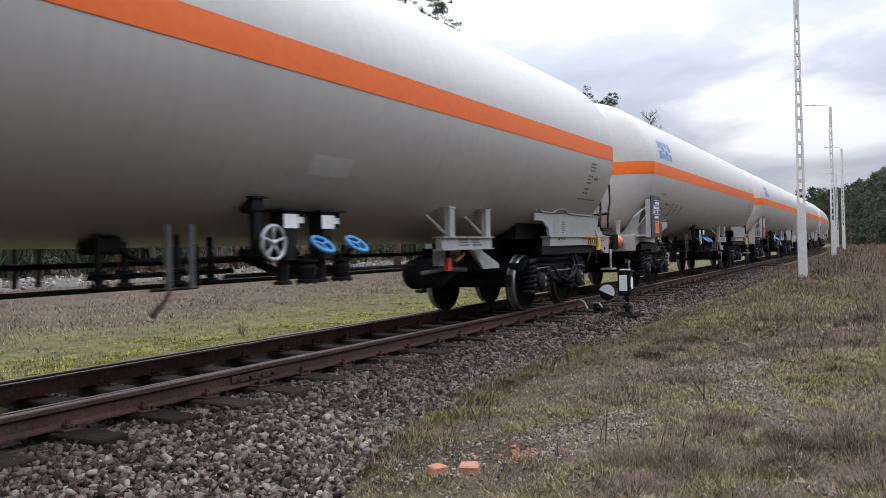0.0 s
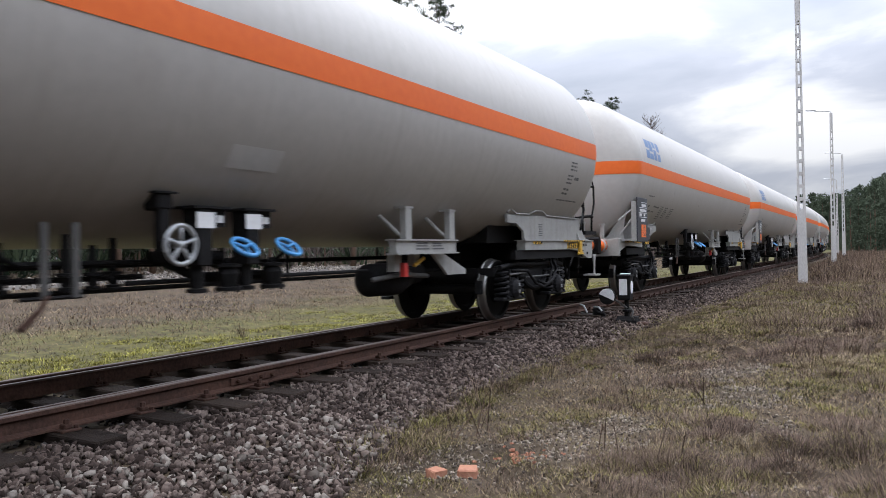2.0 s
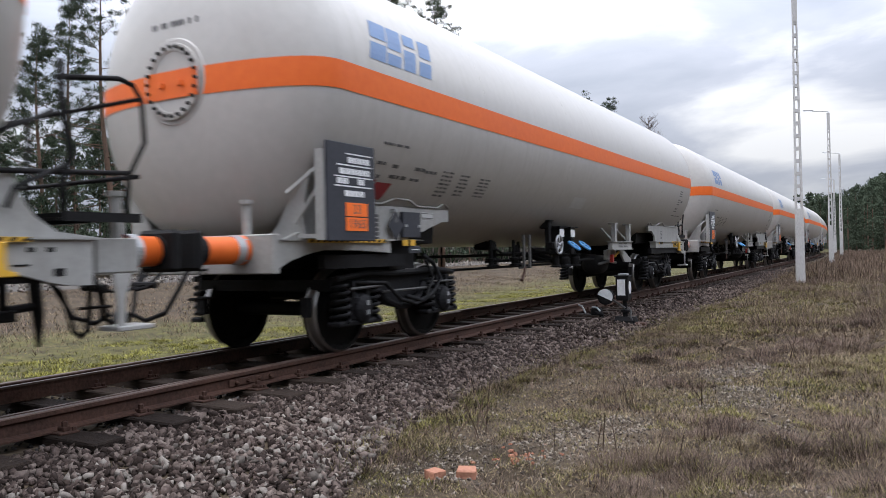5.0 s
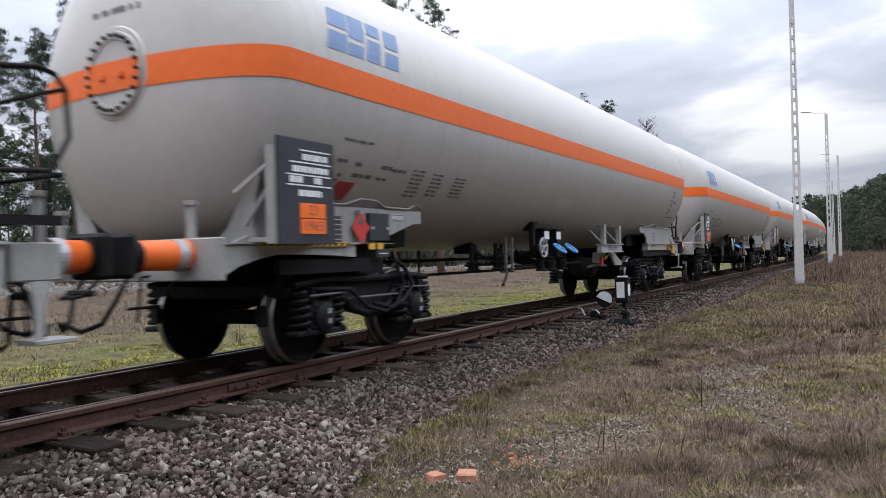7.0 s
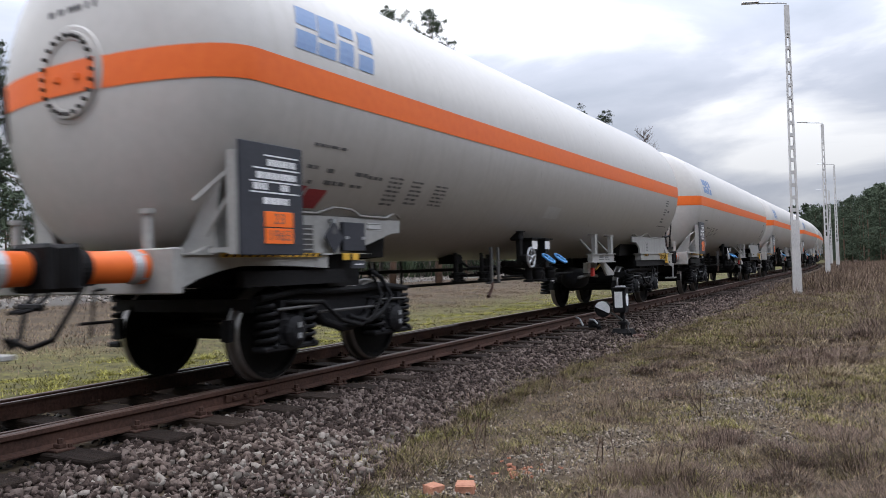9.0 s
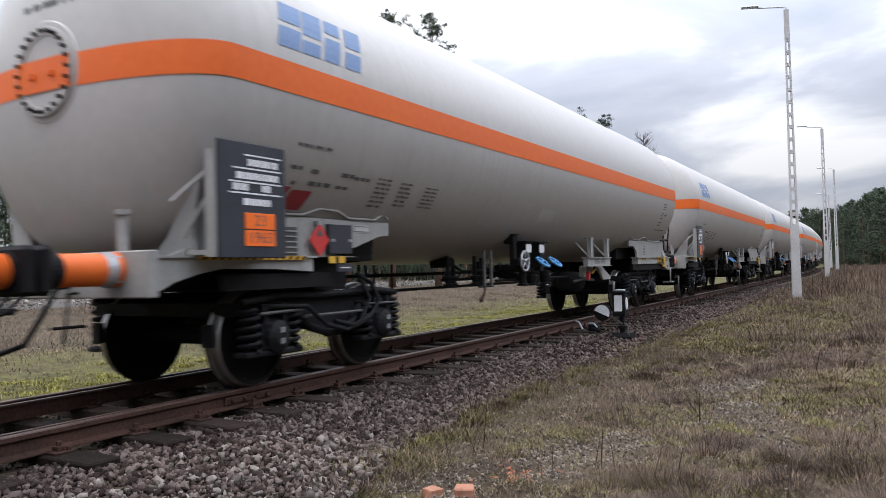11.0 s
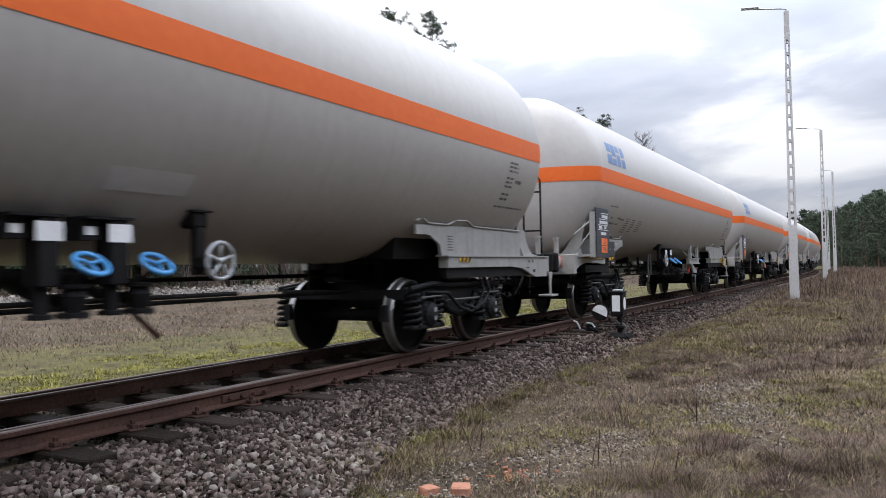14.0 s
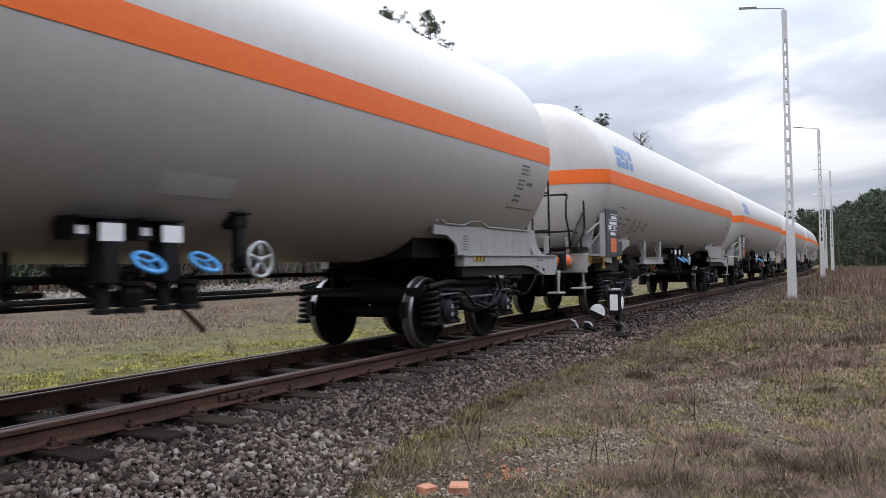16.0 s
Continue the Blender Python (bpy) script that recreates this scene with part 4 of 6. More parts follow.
    for y in (-4.5, -3.7, -0.1, 0.9, 3.4):
        part("hanger", tube(B(), [(0.1, y, 1.12), (0.1, y, 0.70)], 0.018, 6), BLACK, w)
        part("hanger", tube(B(), [(-0.35, y, 1.14), (-0.35, y, 0.91)], 0.018, 6), BLACK, w)
    # valve cabinets with handwheels
    first, wheel_y, s = (-1.375, -1.705, 1) if kind == 1 else (-0.715, 0.77, -1)
    for y in (first, first + 0.56):
        bm = B()
        box(bm, 1.00, 1.195, y - 0.075, y + 0.075, 0.92, 1.39, 0.01)
        box(bm, 0.85, 1.21, *sorted((y - s * 0.12, y + s * 0.28)), 1.385, 1.405)
        box(bm, 0.92, 1.138, *sorted((y + s * 0.13, y + s * 0.28)), 1.24, 1.385)
        c = part("valve_cabinet", bm, BLACK, w, "black valve cabinet with white label and blue handwheel")
        part("label", box(B(), 1.194, 1.202, y - 0.10, y + 0.10, 1.225, 1.355), WHITE, c)
        part("label", box(B(), 1.139, 1.147, *sorted((y + s * 0.17, y + s * 0.25)), 1.275, 1.335), WHITE, c)
        v = y + 0.335 if kind == 1 else y + 0.24
        bm = B()
        lathe(bm, [(0.70, 0.05), (0.705, 0.115), (0.735, 0.115), (0.74, 0.07), (0.79, 0.085), (0.85, 0.10), (0.90, 0.075), (0.905, 0.11), (0.93, 0.11), (0.935, 0.04), (0.98, 0.035)], "z", (1.10, v, 0), 16)
        tube(bm, [(1.10, v, 0.93), (1.28, v, 1.05)], 0.018, 8)
        tube(bm, [(1.10, v, 0.82), (0.7, v, 0.82), (0.3, v, 0.95)], 0.045, 8)
        lathe(bm, [(0.70, 0.05), (0.705, 0.09), (0.735, 0.09), (0.74, 0.06), (0.93, 0.06)], "z", (1.08, y, 0), 12)
        for q in range(6):
            g = 2 * math.pi * q / 6
            tube(bm, [(1.10 + 0.095 * math.cos(g), v + 0.095 * math.sin(g), 0.690), (1.10 + 0.095 * math.cos(g), v + 0.095 * math.sin(g), 0.755)], 0.011, 5)
        part("valve", bm, BLACK, c)
        ring = B()
        n = Vector((0.62, 0, 0.78)).normalized()
        u, q = Vector((0, 1, 0)), n.cross(Vector((0, 1, 0)))
        o = Vector((1.30, v, 1.07))
        tube(ring, [o + 0.118 * (math.cos(2 * math.pi * k / 20) * u + math.sin(2 * math.pi * k / 20) * q) for k in range(20)], 0.019, 8, True)
        for k in range(3):
            a = 2 * math.pi * k / 3 + 0.4
            tube(ring, [o, o + 0.12 * (math.cos(a) * u + math.sin(a) * q)], 0.014, 6)
        part("handwheel", ring, VALVE, c, "blue handwheel", True)
    # hand brake wheel and its box
    y = wheel_y
    bm = B()
    q = y - s * 0.02 if kind == 1 else y - 0.07
    box(bm, 0.95, 1.13, q - 0.08, q + 0.08, 1.36, 1.50, 0.02)
    box(bm, 0.9, 1.15, q - 0.11, q + 0.11, 1.49, 1.505)
    box(bm, 1.04, 1.12, q - 0.05, q + 0.05, 0.98, 1.38, 0.01)
    box(bm, 1.08, 1.20, q - 0.06, q + 0.10, 1.02, 1.14, 0.02)
    part("brake_box", bm, BLACK, w)
    ring = B()
    o = Vector((1.27, y, 1.09))
    tube(ring, [o + Vector((0, 0.150 * math.cos(2 * math.pi * k / 24), 0.150 * math.sin(2 * math.pi * k / 24))) for k in range(24)], 0.019, 8, True)
    for k in range(5):
        a = 2 * math.pi * k / 5 + 0.3
        tube(ring, [o, o + Vector((0, 0.165 * math.cos(a), 0.165 * math.sin(a)))], 0.014, 6)
    tube(ring, [o + Vector((-0.12, 0, 0)), o + Vector((0.02, 0, 0))], 0.03, 8)
    part("hand_brake_wheel", ring, ZINC, w, "spoked grey hand brake wheel", True)
    # pipework under the barrel
    lo = min(first, wheel_y) - 0.2
    part("pipe_rack", box(B(), 0.60, 0.66, lo, lo + 1.55, 0.745, 0.765), BLACK, w)
    part("manifold", tube(B(), [(0.7, first - 0.15, 1.0), (0.7, first + 0.65, 1.0)], 0.05, 10), BLACK, w)
    c = first - 0.40
    for k, (d, top) in enumerate(((0.0, 1.16), (0.24, 1.10), (0.52, 1.18), (0.95, 1.12), (1.25, 1.18))):
        y = c - d
        bm = lathe(B(), [(0.755, 0.03), (0.76, 0.07), (0.785, 0.07), (0.79, 0.04), (0.86, 0.05), (0.865, 0.075), (0.89, 0.075), (0.895, 0.035), (top, 0.03)], "z", (0.55 + 0.07 * (k % 3), y, 0), 12)
        tube(bm, [(0.55, y, 0.84), (0.78, y + 0.04, 0.86), (0.80, y + 0.04, 0.96)], 0.018, 6)
        part("bottom_valve", bm, BLACK, w)
    part("pipe", tube(B(), [(0.55, c + 0.3, 0.84), (0.55, c - 1.3, 0.84)], 0.022, 8), BLACK, w)
    part("pipe", tube(B(), [(0.66, c + 0.3, 0.96), (0.66, c - 0.9, 0.96), (0.60, c - 1.0, 1.04), (0.55, c - 1.05, 1.16)], 0.022, 8), BLACK, w, smooth=True)
    part("valve_box", box(B(), 0.30, 0.60, c - 1.22, c - 0.98, 1.02, 1.16, 0.02), BLACK, w)
    if kind == 1:
        for y in (-2.70, -2.46):
            part("lever_guide", box(B(), 1.03, 1.06, y - 0.025, y + 0.025, 0.73, 1.25), WORN, w)
            part("lever_guide", box(B(), -1.06, -1.03, y - 0.03, y + 0.03, 0.73, 1.25), WORN, w)
        part("guide_bar", tube(B(), [(1.04, -2.88, 0.735), (1.04, -2.40, 0.735)], 0.016, 6), BLACK, w)
        ends = [(1.05, -2.68, 0.75), (1.07, -2.75, 0.66), (1.08, -2.90, 0.54)]
    else:
        ends = [(1.06, 0.02, 0.74), (1.08, 0.10, 0.66), (1.08, 0.28, 0.51)]
    part("lever", tube(B(), ends, [0.018, 0.02, 0.028], 8), RUST, w, "rusty brake lever")


def ladder(w, e):
    bm = B()
    y = e * 8.98
    for x in (0.55, 0.87):
        tube(bm, [(x, y, 1.20), (x, y, 2.50), (0.71 + (x - 0.71) * 0.6, y, 2.58), (0.71, y, 2.60)], 0.019, 8)
    tube(bm, [(0.55, y, 1.62), (0.87, y, 1.62)], 0.016, 6)
    tube(bm, [(0.55, y, 2.3), (0.87, y, 2.3)], 0.016, 6)
    box(bm, 0.48, 0.94, *sorted((e * 8.75, e * 9.0)), 1.17, 1.20)
    part("end_ladder", bm, BLACK, w, "tall looped black end handrail", True)


def bogie(w, yc):
    bm = B()
    for sx in (-1, 1):
        x0, x1 = sorted((sx * 0.90, sx * 0.99))
        prism(bm, [(yc - 1.30, 0.72), (yc - 1.28, 0.80), (yc - 0.75, 0.85), (yc - 0.45, 0.83), (yc + 0.45, 0.83), (yc + 0.75, 0.85), (yc + 1.28, 0.80), (yc + 1.30, 0.72), (yc + 0.60, 0.73),
                   (yc + 0.46, 0.60), (yc + 0.25, 0.46), (yc + 0.08, 0.42), (yc - 0.08, 0.42), (yc - 0.25, 0.46), (yc - 0.46, 0.60), (yc - 0.60, 0.73)], x0, x1, 0.02)
        rim = [(sx * 1.03, yc - 1.28, 0.79), (sx * 1.04, yc - 0.75, 0.84), (sx * 1.04, yc - 0.3, 0.82), (sx * 1.04, yc + 0.3, 0.82), (sx * 1.04, yc + 0.75, 0.84), (sx * 1.03, yc + 1.28, 0.79)]
        tube(bm, rim, 0.035, 8)
        tube(bm, [(sx * 1.02, yc - 0.58, 0.70), (sx * 1.05, yc - 0.36, 0.52), (sx * 1.06, yc - 0.1, 0.43), (sx * 1.06, yc + 0.1, 0.43), (sx * 1.05, yc + 0.36, 0.52), (sx * 1.02, yc + 0.58, 0.70)], 0.04, 8)
    box(bm, -0.95, 0.95, yc - 0.22, yc + 0.22, 0.50, 0.86, 0.02)
    for y in (-1.26, 1.26):
        box(bm, -0.95, 0.95, yc + y - 0.05, yc + y + 0.05, 0.66, 0.78)
    f = part("bogie_frame", bm, GRIME, w, "grimy dark cast bogie frame")
    f.location.z = -FLOOR + 0.015
    first = None
    for sx in (-1, 1):
        for ya in (-0.9, 0.9):
            bm = B()
            y = yc + ya
            box(bm, *sorted((sx * 0.90, sx * 1.11)), y - 0.17, y + 0.17, 0.31, 0.63, 0.05)
            box(bm, *sorted((sx * 0.92, sx * 1.10)), y - 0.40, y + 0.40, 0.29, 0.345, 0.015)
            lathe(bm, [(sx * 1.08, 0.155), (sx * 1.13, 0.15), (sx * 1.15, 0.12), (sx * 1.175, 0.08)], "x", (0, y, 0.46), 14)
            box(bm, *sorted((sx * 0.96, sx * 1.09)), y - 0.16, y - 0.10, 0.58, 0.76)
            box(bm, *sorted((sx * 0.96, sx * 1.09)), y + 0.10, y + 0.16, 0.58, 0.76)
            a = part("axle_box", bm, GRIME, f)
            for z in (0.40, 0.50):
                part("axle_label", box(B(), *sorted((sx * 1.172, sx * 1.18)), y - 0.022, y + 0.022, z, z + 0.05), ZINC, f)
            for d in (-0.28, 0.28):
                if first is None:
                    coil = B()
                    tube(coil, [(0.095 * math.cos(2 * math.pi * k / 10), 0.095 * math.sin(2 * math.pi * k / 10), 0.38 * k / 50) for k in range(51)], 0.023, 5)
                    first = s = part("spring", coil, GRIME, f, "dark coil spring", True)
                else:
                    s = twin(first, 0, 0, 0)
                    s.parent = f
                s.location = (sx * 1.01, y + d, 0.34)
        # brake hose and small rods on the outside
        bm = B()
        tube(bm, [(sx * 1.10, yc - 1.0, 0.74), (sx * 1.14, yc - 0.5, 0.72), (sx * 1.15, yc - 0.2, 0.52), (sx * 1.15, yc + 0.15, 0.44), (sx * 1.15, yc + 0.4, 0.52), (sx * 1.13, yc + 0.6, 0.74), (sx * 1.12, yc + 0.45, 0.95)], 0.022, 8)
        part("hose", bm, BLACK, f, smooth=True)
        bm = B()
        tube(bm, [(sx * 1.12, yc - 1.15, 0.68), (sx * 1.12, yc - 0.55, 0.69)], 0.016, 6)
        tube(bm, [(sx * 1.10, yc - 0.5, 0.62), (sx * 1.10, yc + 0.5, 0.62)], 0.016, 6)
        tube(bm, [(sx * 1.10, yc + 0.55, 0.69), (sx * 1.10, yc + 1.15, 0.68)], 0.014, 6)
        part("pull_rod", bm, WORN, f)
        bm = B()
        tube(bm, [(sx * 1.08, yc + 0.45, 1.02), (sx * 1.12, yc + 0.62, 0.92), (sx * 1.14, yc + 0.78, 0.72), (sx * 1.14, yc + 0.6, 0.56), (sx * 1.15, yc + 0.3, 0.47), (sx * 1.14, yc - 0.05, 0.55)], 0.026, 8)
        part("cable", bm, GRIME, f, smooth=True)
        for ya in (-0.9, 0.9):
            for d in (-0.53, 0.53):
                bm = box(B(), sx * 0.75 - 0.05, sx * 0.75 + 0.05, yc + ya + d - 0.03, yc + ya + d + 0.03, 0.40, 0.60)
                part("brake_block", bm, GRIME, f)


def wheelset(w, y):
    ws = part("wheelset", lathe(B(), [(-1.02, 0.05), (-0.9, 0.065), (-0.86, 0.09), (-0.6, 0.09), (-0.5, 0.08), (0.5, 0.08), (0.6, 0.09), (0.86, 0.09), (0.9, 0.065), (1.02, 0.05)], "x", (0, 0, 0), 16), WHEEL, w, "dark wheelset with bright worn treads", True)
    ws.location = (0, y, 0.46 - FLOOR)
    for sx in (-1, 1):
        prof = [(0.66, 0.10), (0.66, 0.17), (0.70, 0.20), (0.715, 0.38), (0.672, 0.40), (0.672, 0.478), (0.685, 0.488), (0.702, 0.478), (0.712, 0.461), (0.800, 0.457), (0.822, 0.438), (0.822, 0.40), (0.775, 0.385), (0.765, 0.20), (0.83, 0.17), (0.83, 0.10)]
        me = mesh_of("wheel", lathe(B(), [(sx * a, r) for a, r in prof], "x", (0, 0, 0), 32), WHEEL, False)
        me.materials.append(TREAD)
        for p in me.polygons:
            r = math.hypot(p.center.y, p.center.z)
            if 0.444 < r < 0.475 and abs(p.center.x) > 0.705:
                p.material_index = 1
        o = new("wheel", me)
        o.parent = ws
    return ws


def tank_wagon(kind):
    """kind 1: platform leads and the manhole trails; kind 2: the other way round."""
    w = new("tank_wagon")
    tank_parts(w, kind)
    back, fore = (-6.38, 5.89) if kind == 1 else (-6.24, 5.46)
    if kind == 1:
        end_frame(w, 1, True, False, fore, 0.12)
        end_frame(w, -1, False, True, back)
        manhole(w, -1)
    else:
        end_frame(w, 1, False, False, fore, 0.42)
        end_frame(w, -1, True, True, back)
        manhole(w, 1)
        ladder(w, 1)
        part("end_plate", box(B(), 0.25, 0.42, -8.88, -8.72, 2.50, 2.86, 0.01), FRAME, w)
    middle_gear(w, kind)
    for yc in (back, fore):
        bogie(w, yc)
        for d in (-0.9, 0.9):
            wheelset(w, yc + d)
    done = set()
    for o in w.children_recursive:
        if o.parent.name.split(".")[0] == "wheelset":
            continue
        o.location.y *= LENGTH
        if o.name.split(".")[0] != "wheelset" and o.data.name not in done:
            done.add(o.data.name)
            o.data.transform(Matrix.Diagonal((1, LENGTH, 1, 1)))
    words = ("light grey gas tank wagon with orange stripe, black valve gear", "light grey gas tank wagon with orange stripe, platform trailing")[kind - 1]
    return tagged(w, words, "tank wagon", "tank wagons of the train")


FIRST_CAR, LAST_CAR = -6, 9
MODELS = {1: tank_wagon(1), 2: tank_wagon(2)}
CARS = {}
for k in range(FIRST_CAR, LAST_CAR + 1):
    kind = 2 if k >= 7 else 1
    CARS[k] = MODELS[kind] if k in (0, 7) else copy_thing(MODELS[kind], pose(0, 0, 0))


SLACK = {1: 0.11, 2: 0.05, 3: -0.03, 4: -0.08, 5: -0.13, 6: -0.10, 7: 0.32}  # play in the couplings; the second kind is shorter


def car_pose(k, t):
    """A wagon lies on the line by its two pivots."""
    s = run(t) - TIP - PITCH * k + SLACK.get(k, 0.50 if k > 7 else 0.0)
    (x0, y0, _), (x1, y1, _) = line(s - 5.8), line(s + 5.8)
    return pose((x0 + x1) / 2, (y0 + y1) / 2, FLOOR, 0, 0, math.degrees(math.atan2(-(x1 - x0), y1 - y0)))


for k in (3, 5):  # these carry a red diamond
    for o in CARS[k].children:
        if o.name.split(".")[0] == "hazard_placard":
            o.material_slots[0].link = "OBJECT"
            o.material_slots[0].material = RED
for k, w in CARS.items():
    w.matrix_basis = car_pose(k, 0.0)


# ---- concrete lattice lamp poles ----
def lamp_pole(x, y, tall, turn=0.0):
    z0 = float(height(x, y)) - 0.1
    p = new("lamp_pole")
    top = tall - 1.2
    wide = lambda z: 0.31 - 0.16 * min(z / tall, 1)
    solid = 0.26 * tall
    bm = B()
    a, b = wide(0) / 2, wide(solid) / 2
    lo = [bm.verts.new((sx * a, sy * 0.11, 0)) for sx, sy in ((-1, -1), (1, -1), (1, 1), (-1, 1))]
    hi = [bm.verts.new((sx * b, sy * 0.10, solid)) for sx, sy in ((-1, -1), (1, -1), (1, 1), (-1, 1))]
    bm.faces.new(lo[::-1]), bm.faces.new(hi)
    for i in range(4):
        j = (i + 1) % 4
        bm.faces.new((lo[i], lo[j], hi[j], hi[i]))
    part("shaft", bm, CONCRETE, p)
    for sx in (-1, 1):
        bm = B()
        c0, c1 = wide(solid) / 2, wide(top) / 2
        t0, t1 = 0.070, 0.048
        lo = [bm.verts.new(v) for v in ((sx * c0, -0.10, solid), (sx * (c0 - t0), -0.10, solid), (sx * (c0 - t0), 0.10, solid), (sx * c0, 0.10, solid))]
        hi = [bm.verts.new(v) for v in ((sx * c1, -0.07, top), (sx * (c1 - t1), -0.07, top), (sx * (c1 - t1), 0.07, top), (sx * c1, 0.07, top))]
        bm.faces.new(lo[::-1]), bm.faces.new(hi)
        for i in range(4):
            j = (i + 1) % 4
            bm.faces.new((lo[i], lo[j], hi[j], hi[i]))
        part("leg", bm, CONCRETE, p)
    z = solid + 0.30
    while z < top:
        bm = B()
        h = wide(z) / 2 - 0.05
        box(bm, -h, h, -0.07, 0.07, z, z + 0.13)
        part("rung", bm, CONCRETE, p)
        z += 0.46
    bm = B()
    box(bm, -0.085, 0.085, -0.07, 0.07, top - 0.05, tall - 0.1)
    part("top", bm, CONCRETE, p)
    bm = B()
    tube(bm, [(0, 0, tall - 0.5), (0, 0, tall - 0.02), (-0.25, 0, tall + 0.03), (-1.0, 0, tall + 0.10)], 0.03, 8)
    part("arm", bm, ZINC, p, "grey steel lamp arm", True)
    bm = prism(B(), [(-0.10, 0), (0.10, 0), (0.12, 0.03), (0.05, 0.08), (-0.05, 0.08), (-0.12, 0.03)], -1.55, -0.95)
    bm.transform(Matrix.Translation((0, 0, tall + 0.06)) @ pose(0, 0, 0, 0, 3, 0))
    part("lamp_head", bm, ZINC, p, "flat grey lamp head")
    p.matrix_basis = pose(x, y, z0, 0, 0, turn)
    tagged(p, "tall pale concrete lattice lamp pole standing in dry grass", "lamp pole", "lamp poles along the track")


for x, y, h in ((3.40, 30.5, 10.85), (3.12, 57.6, 10.45), (2.66, 86.4, 10.6), (0.85, 115.0, 10.2)):
    lamp_pole(x, y, h, 12)


# ---- hand-operated switch stand ----
def switch_stand(x, y):
    z0 = float(height(x, y))
    st = new("switch_stand")
    part("base", prism(B(), [(-0.13, -0.16), (0.13, -0.16), (0.12, 0.06), (0.05, 0.13), (-0.05, 0.13), (-0.12, 0.06)], -0.24, 0.14, 0.01), BLACK, st)
    part("foot", box(B(), 0.12, 0.32, -0.11, 0.11, -0.18, 0.03, 0.02), RUST, st, "rusty foot of the stand")
    bm = B()
    tube(bm, [(-0.06, 0, 0.10), (-0.06, 0, 0.30), (-0.07, 0, 0.46)], [0.055, 0.042, 0.038], 10)
    lathe(bm, [(0.20, 0.07), (0.21, 0.085), (0.25, 0.085), (0.26, 0.06)], "z", (-0.06, 0, 0), 14)
    part("column", bm, BLACK, st)
    bm = B()
    tube(bm, [(0.02, -0.10, 0.30), (0.08, -0.11, 0.24), (0.06, -0.12, 0.14), (0.10, -0.10, 0.06)], 0.018, 7)
    part("chain", bm, WORN, st, "hanging worn chain", True)
    bm = B()
    box(bm, -0.20, 0.03, -0.115, 0.115, 0.45, 0.86, 0.012)
    box(bm, -0.22, 0.05, -0.135, 0.135, 0.855, 0.885, 0.006)
    box(bm, -0.19, 0.02, -0.105, 0.105, 0.425, 0.455)
    lb = part("signal_box", bm, BLACK, st, "black switch indicator with white panes")
    part("cap", box(B(), -0.17, 0.0, -0.07, 0.07, 0.884, 0.915, 0.01), ZINC, lb)
    part("pane", box(B(), -0.165, -0.02, -0.121, -0.113, 0.52, 0.81), WHITE, lb)
    half = [(0.075 * math.cos(2 * math.pi * k / 16), 0.66 + 0.115 * math.sin(2 * math.pi * k / 16)) for k in range(16)]
    part("pane", prism(B(), half, 0.028, 0.036), WHITE, lb)
    bm = B()
    tube(bm, [(-0.05, -0.04, 0.28), (-0.15, -0.06, 0.36), (-0.26, -0.07, 0.43), (-0.40, -0.07, 0.49)], 0.020, 8)
    part("lever", bm, WORN, st)
    bm = lathe(B(), [(-0.05, 0.11), (-0.042, 0.148), (0.042, 0.148), (0.05, 0.11)], "y", (0, 0, 0), 28)
    bm.transform(pose(-0.40, -0.07, 0.49))
    cw = part("counterweight", bm, BLACK, st, "round counterweight with a white upper half")
    bm = B()
    half = [bm.verts.new((0.145 * math.cos(radians(-6 + 192 * k / 14)), 0, 0.145 * math.sin(radians(-6 + 192 * k / 14)))) for k in range(15)]
    f = bm.faces.new(half)
    g = bmesh.ops.extrude_face_region(bm, geom=[f])
    bmesh.ops.translate(bm, verts=[v for v in g["geom"] if isinstance(v, bmesh.types.BMVert)], vec=(0, 0.014, 0))
    bm.transform(pose(-0.40, -0.134, 0.49, 0, 24, 0))
    part("white_half", bm, WHITE, cw)
    bm = box(B(), -1.20, -0.20, -0.06, -0.01, 0.025, 0.065, 0.004)
    box(bm, -1.05, -0.20, 0.08, 0.12, 0.02, 0.055, 0.004)
    part("throw_rod", bm, BLACK, st)
    part("rod", tube(B(), [(-1.25, 0.05, 0.17), (-0.85, 0.03, 0.15), (-0.50, 0.0, 0.13)], 0.018, 8), WORN, st)
    bm = box(B(), -0.70, -0.50, -0.09, 0.07, 0.06, 0.28, 0.03)
    tube(bm, [(-0.60, -0.10, 0.20), (-0.44, -0.10, 0.15)], 0.03, 8)
    part("crank_box", bm, BLACK, st)
    bm = tube(B(), [(-0.94, -0.05, 0.33), (-0.87, -0.06, 0.31), (-0.80, -0.06, 0.18)], 0.018, 6)
    tube(bm, [(-0.66, -0.10, 0.30), (-0.56, -0.11, 0.29), (-0.50, -0.11, 0.22)], 0.016, 6)
    part("crank", bm, ZINC, st, "pale worn crank arms")
    st.matrix_basis = pose(x, y, z0, 0, 0, 0)
    tagged(st, "hand-operated black switch stand with white counterweight beside the rail", "switch stand")


switch_stand(1.90, 13.7)


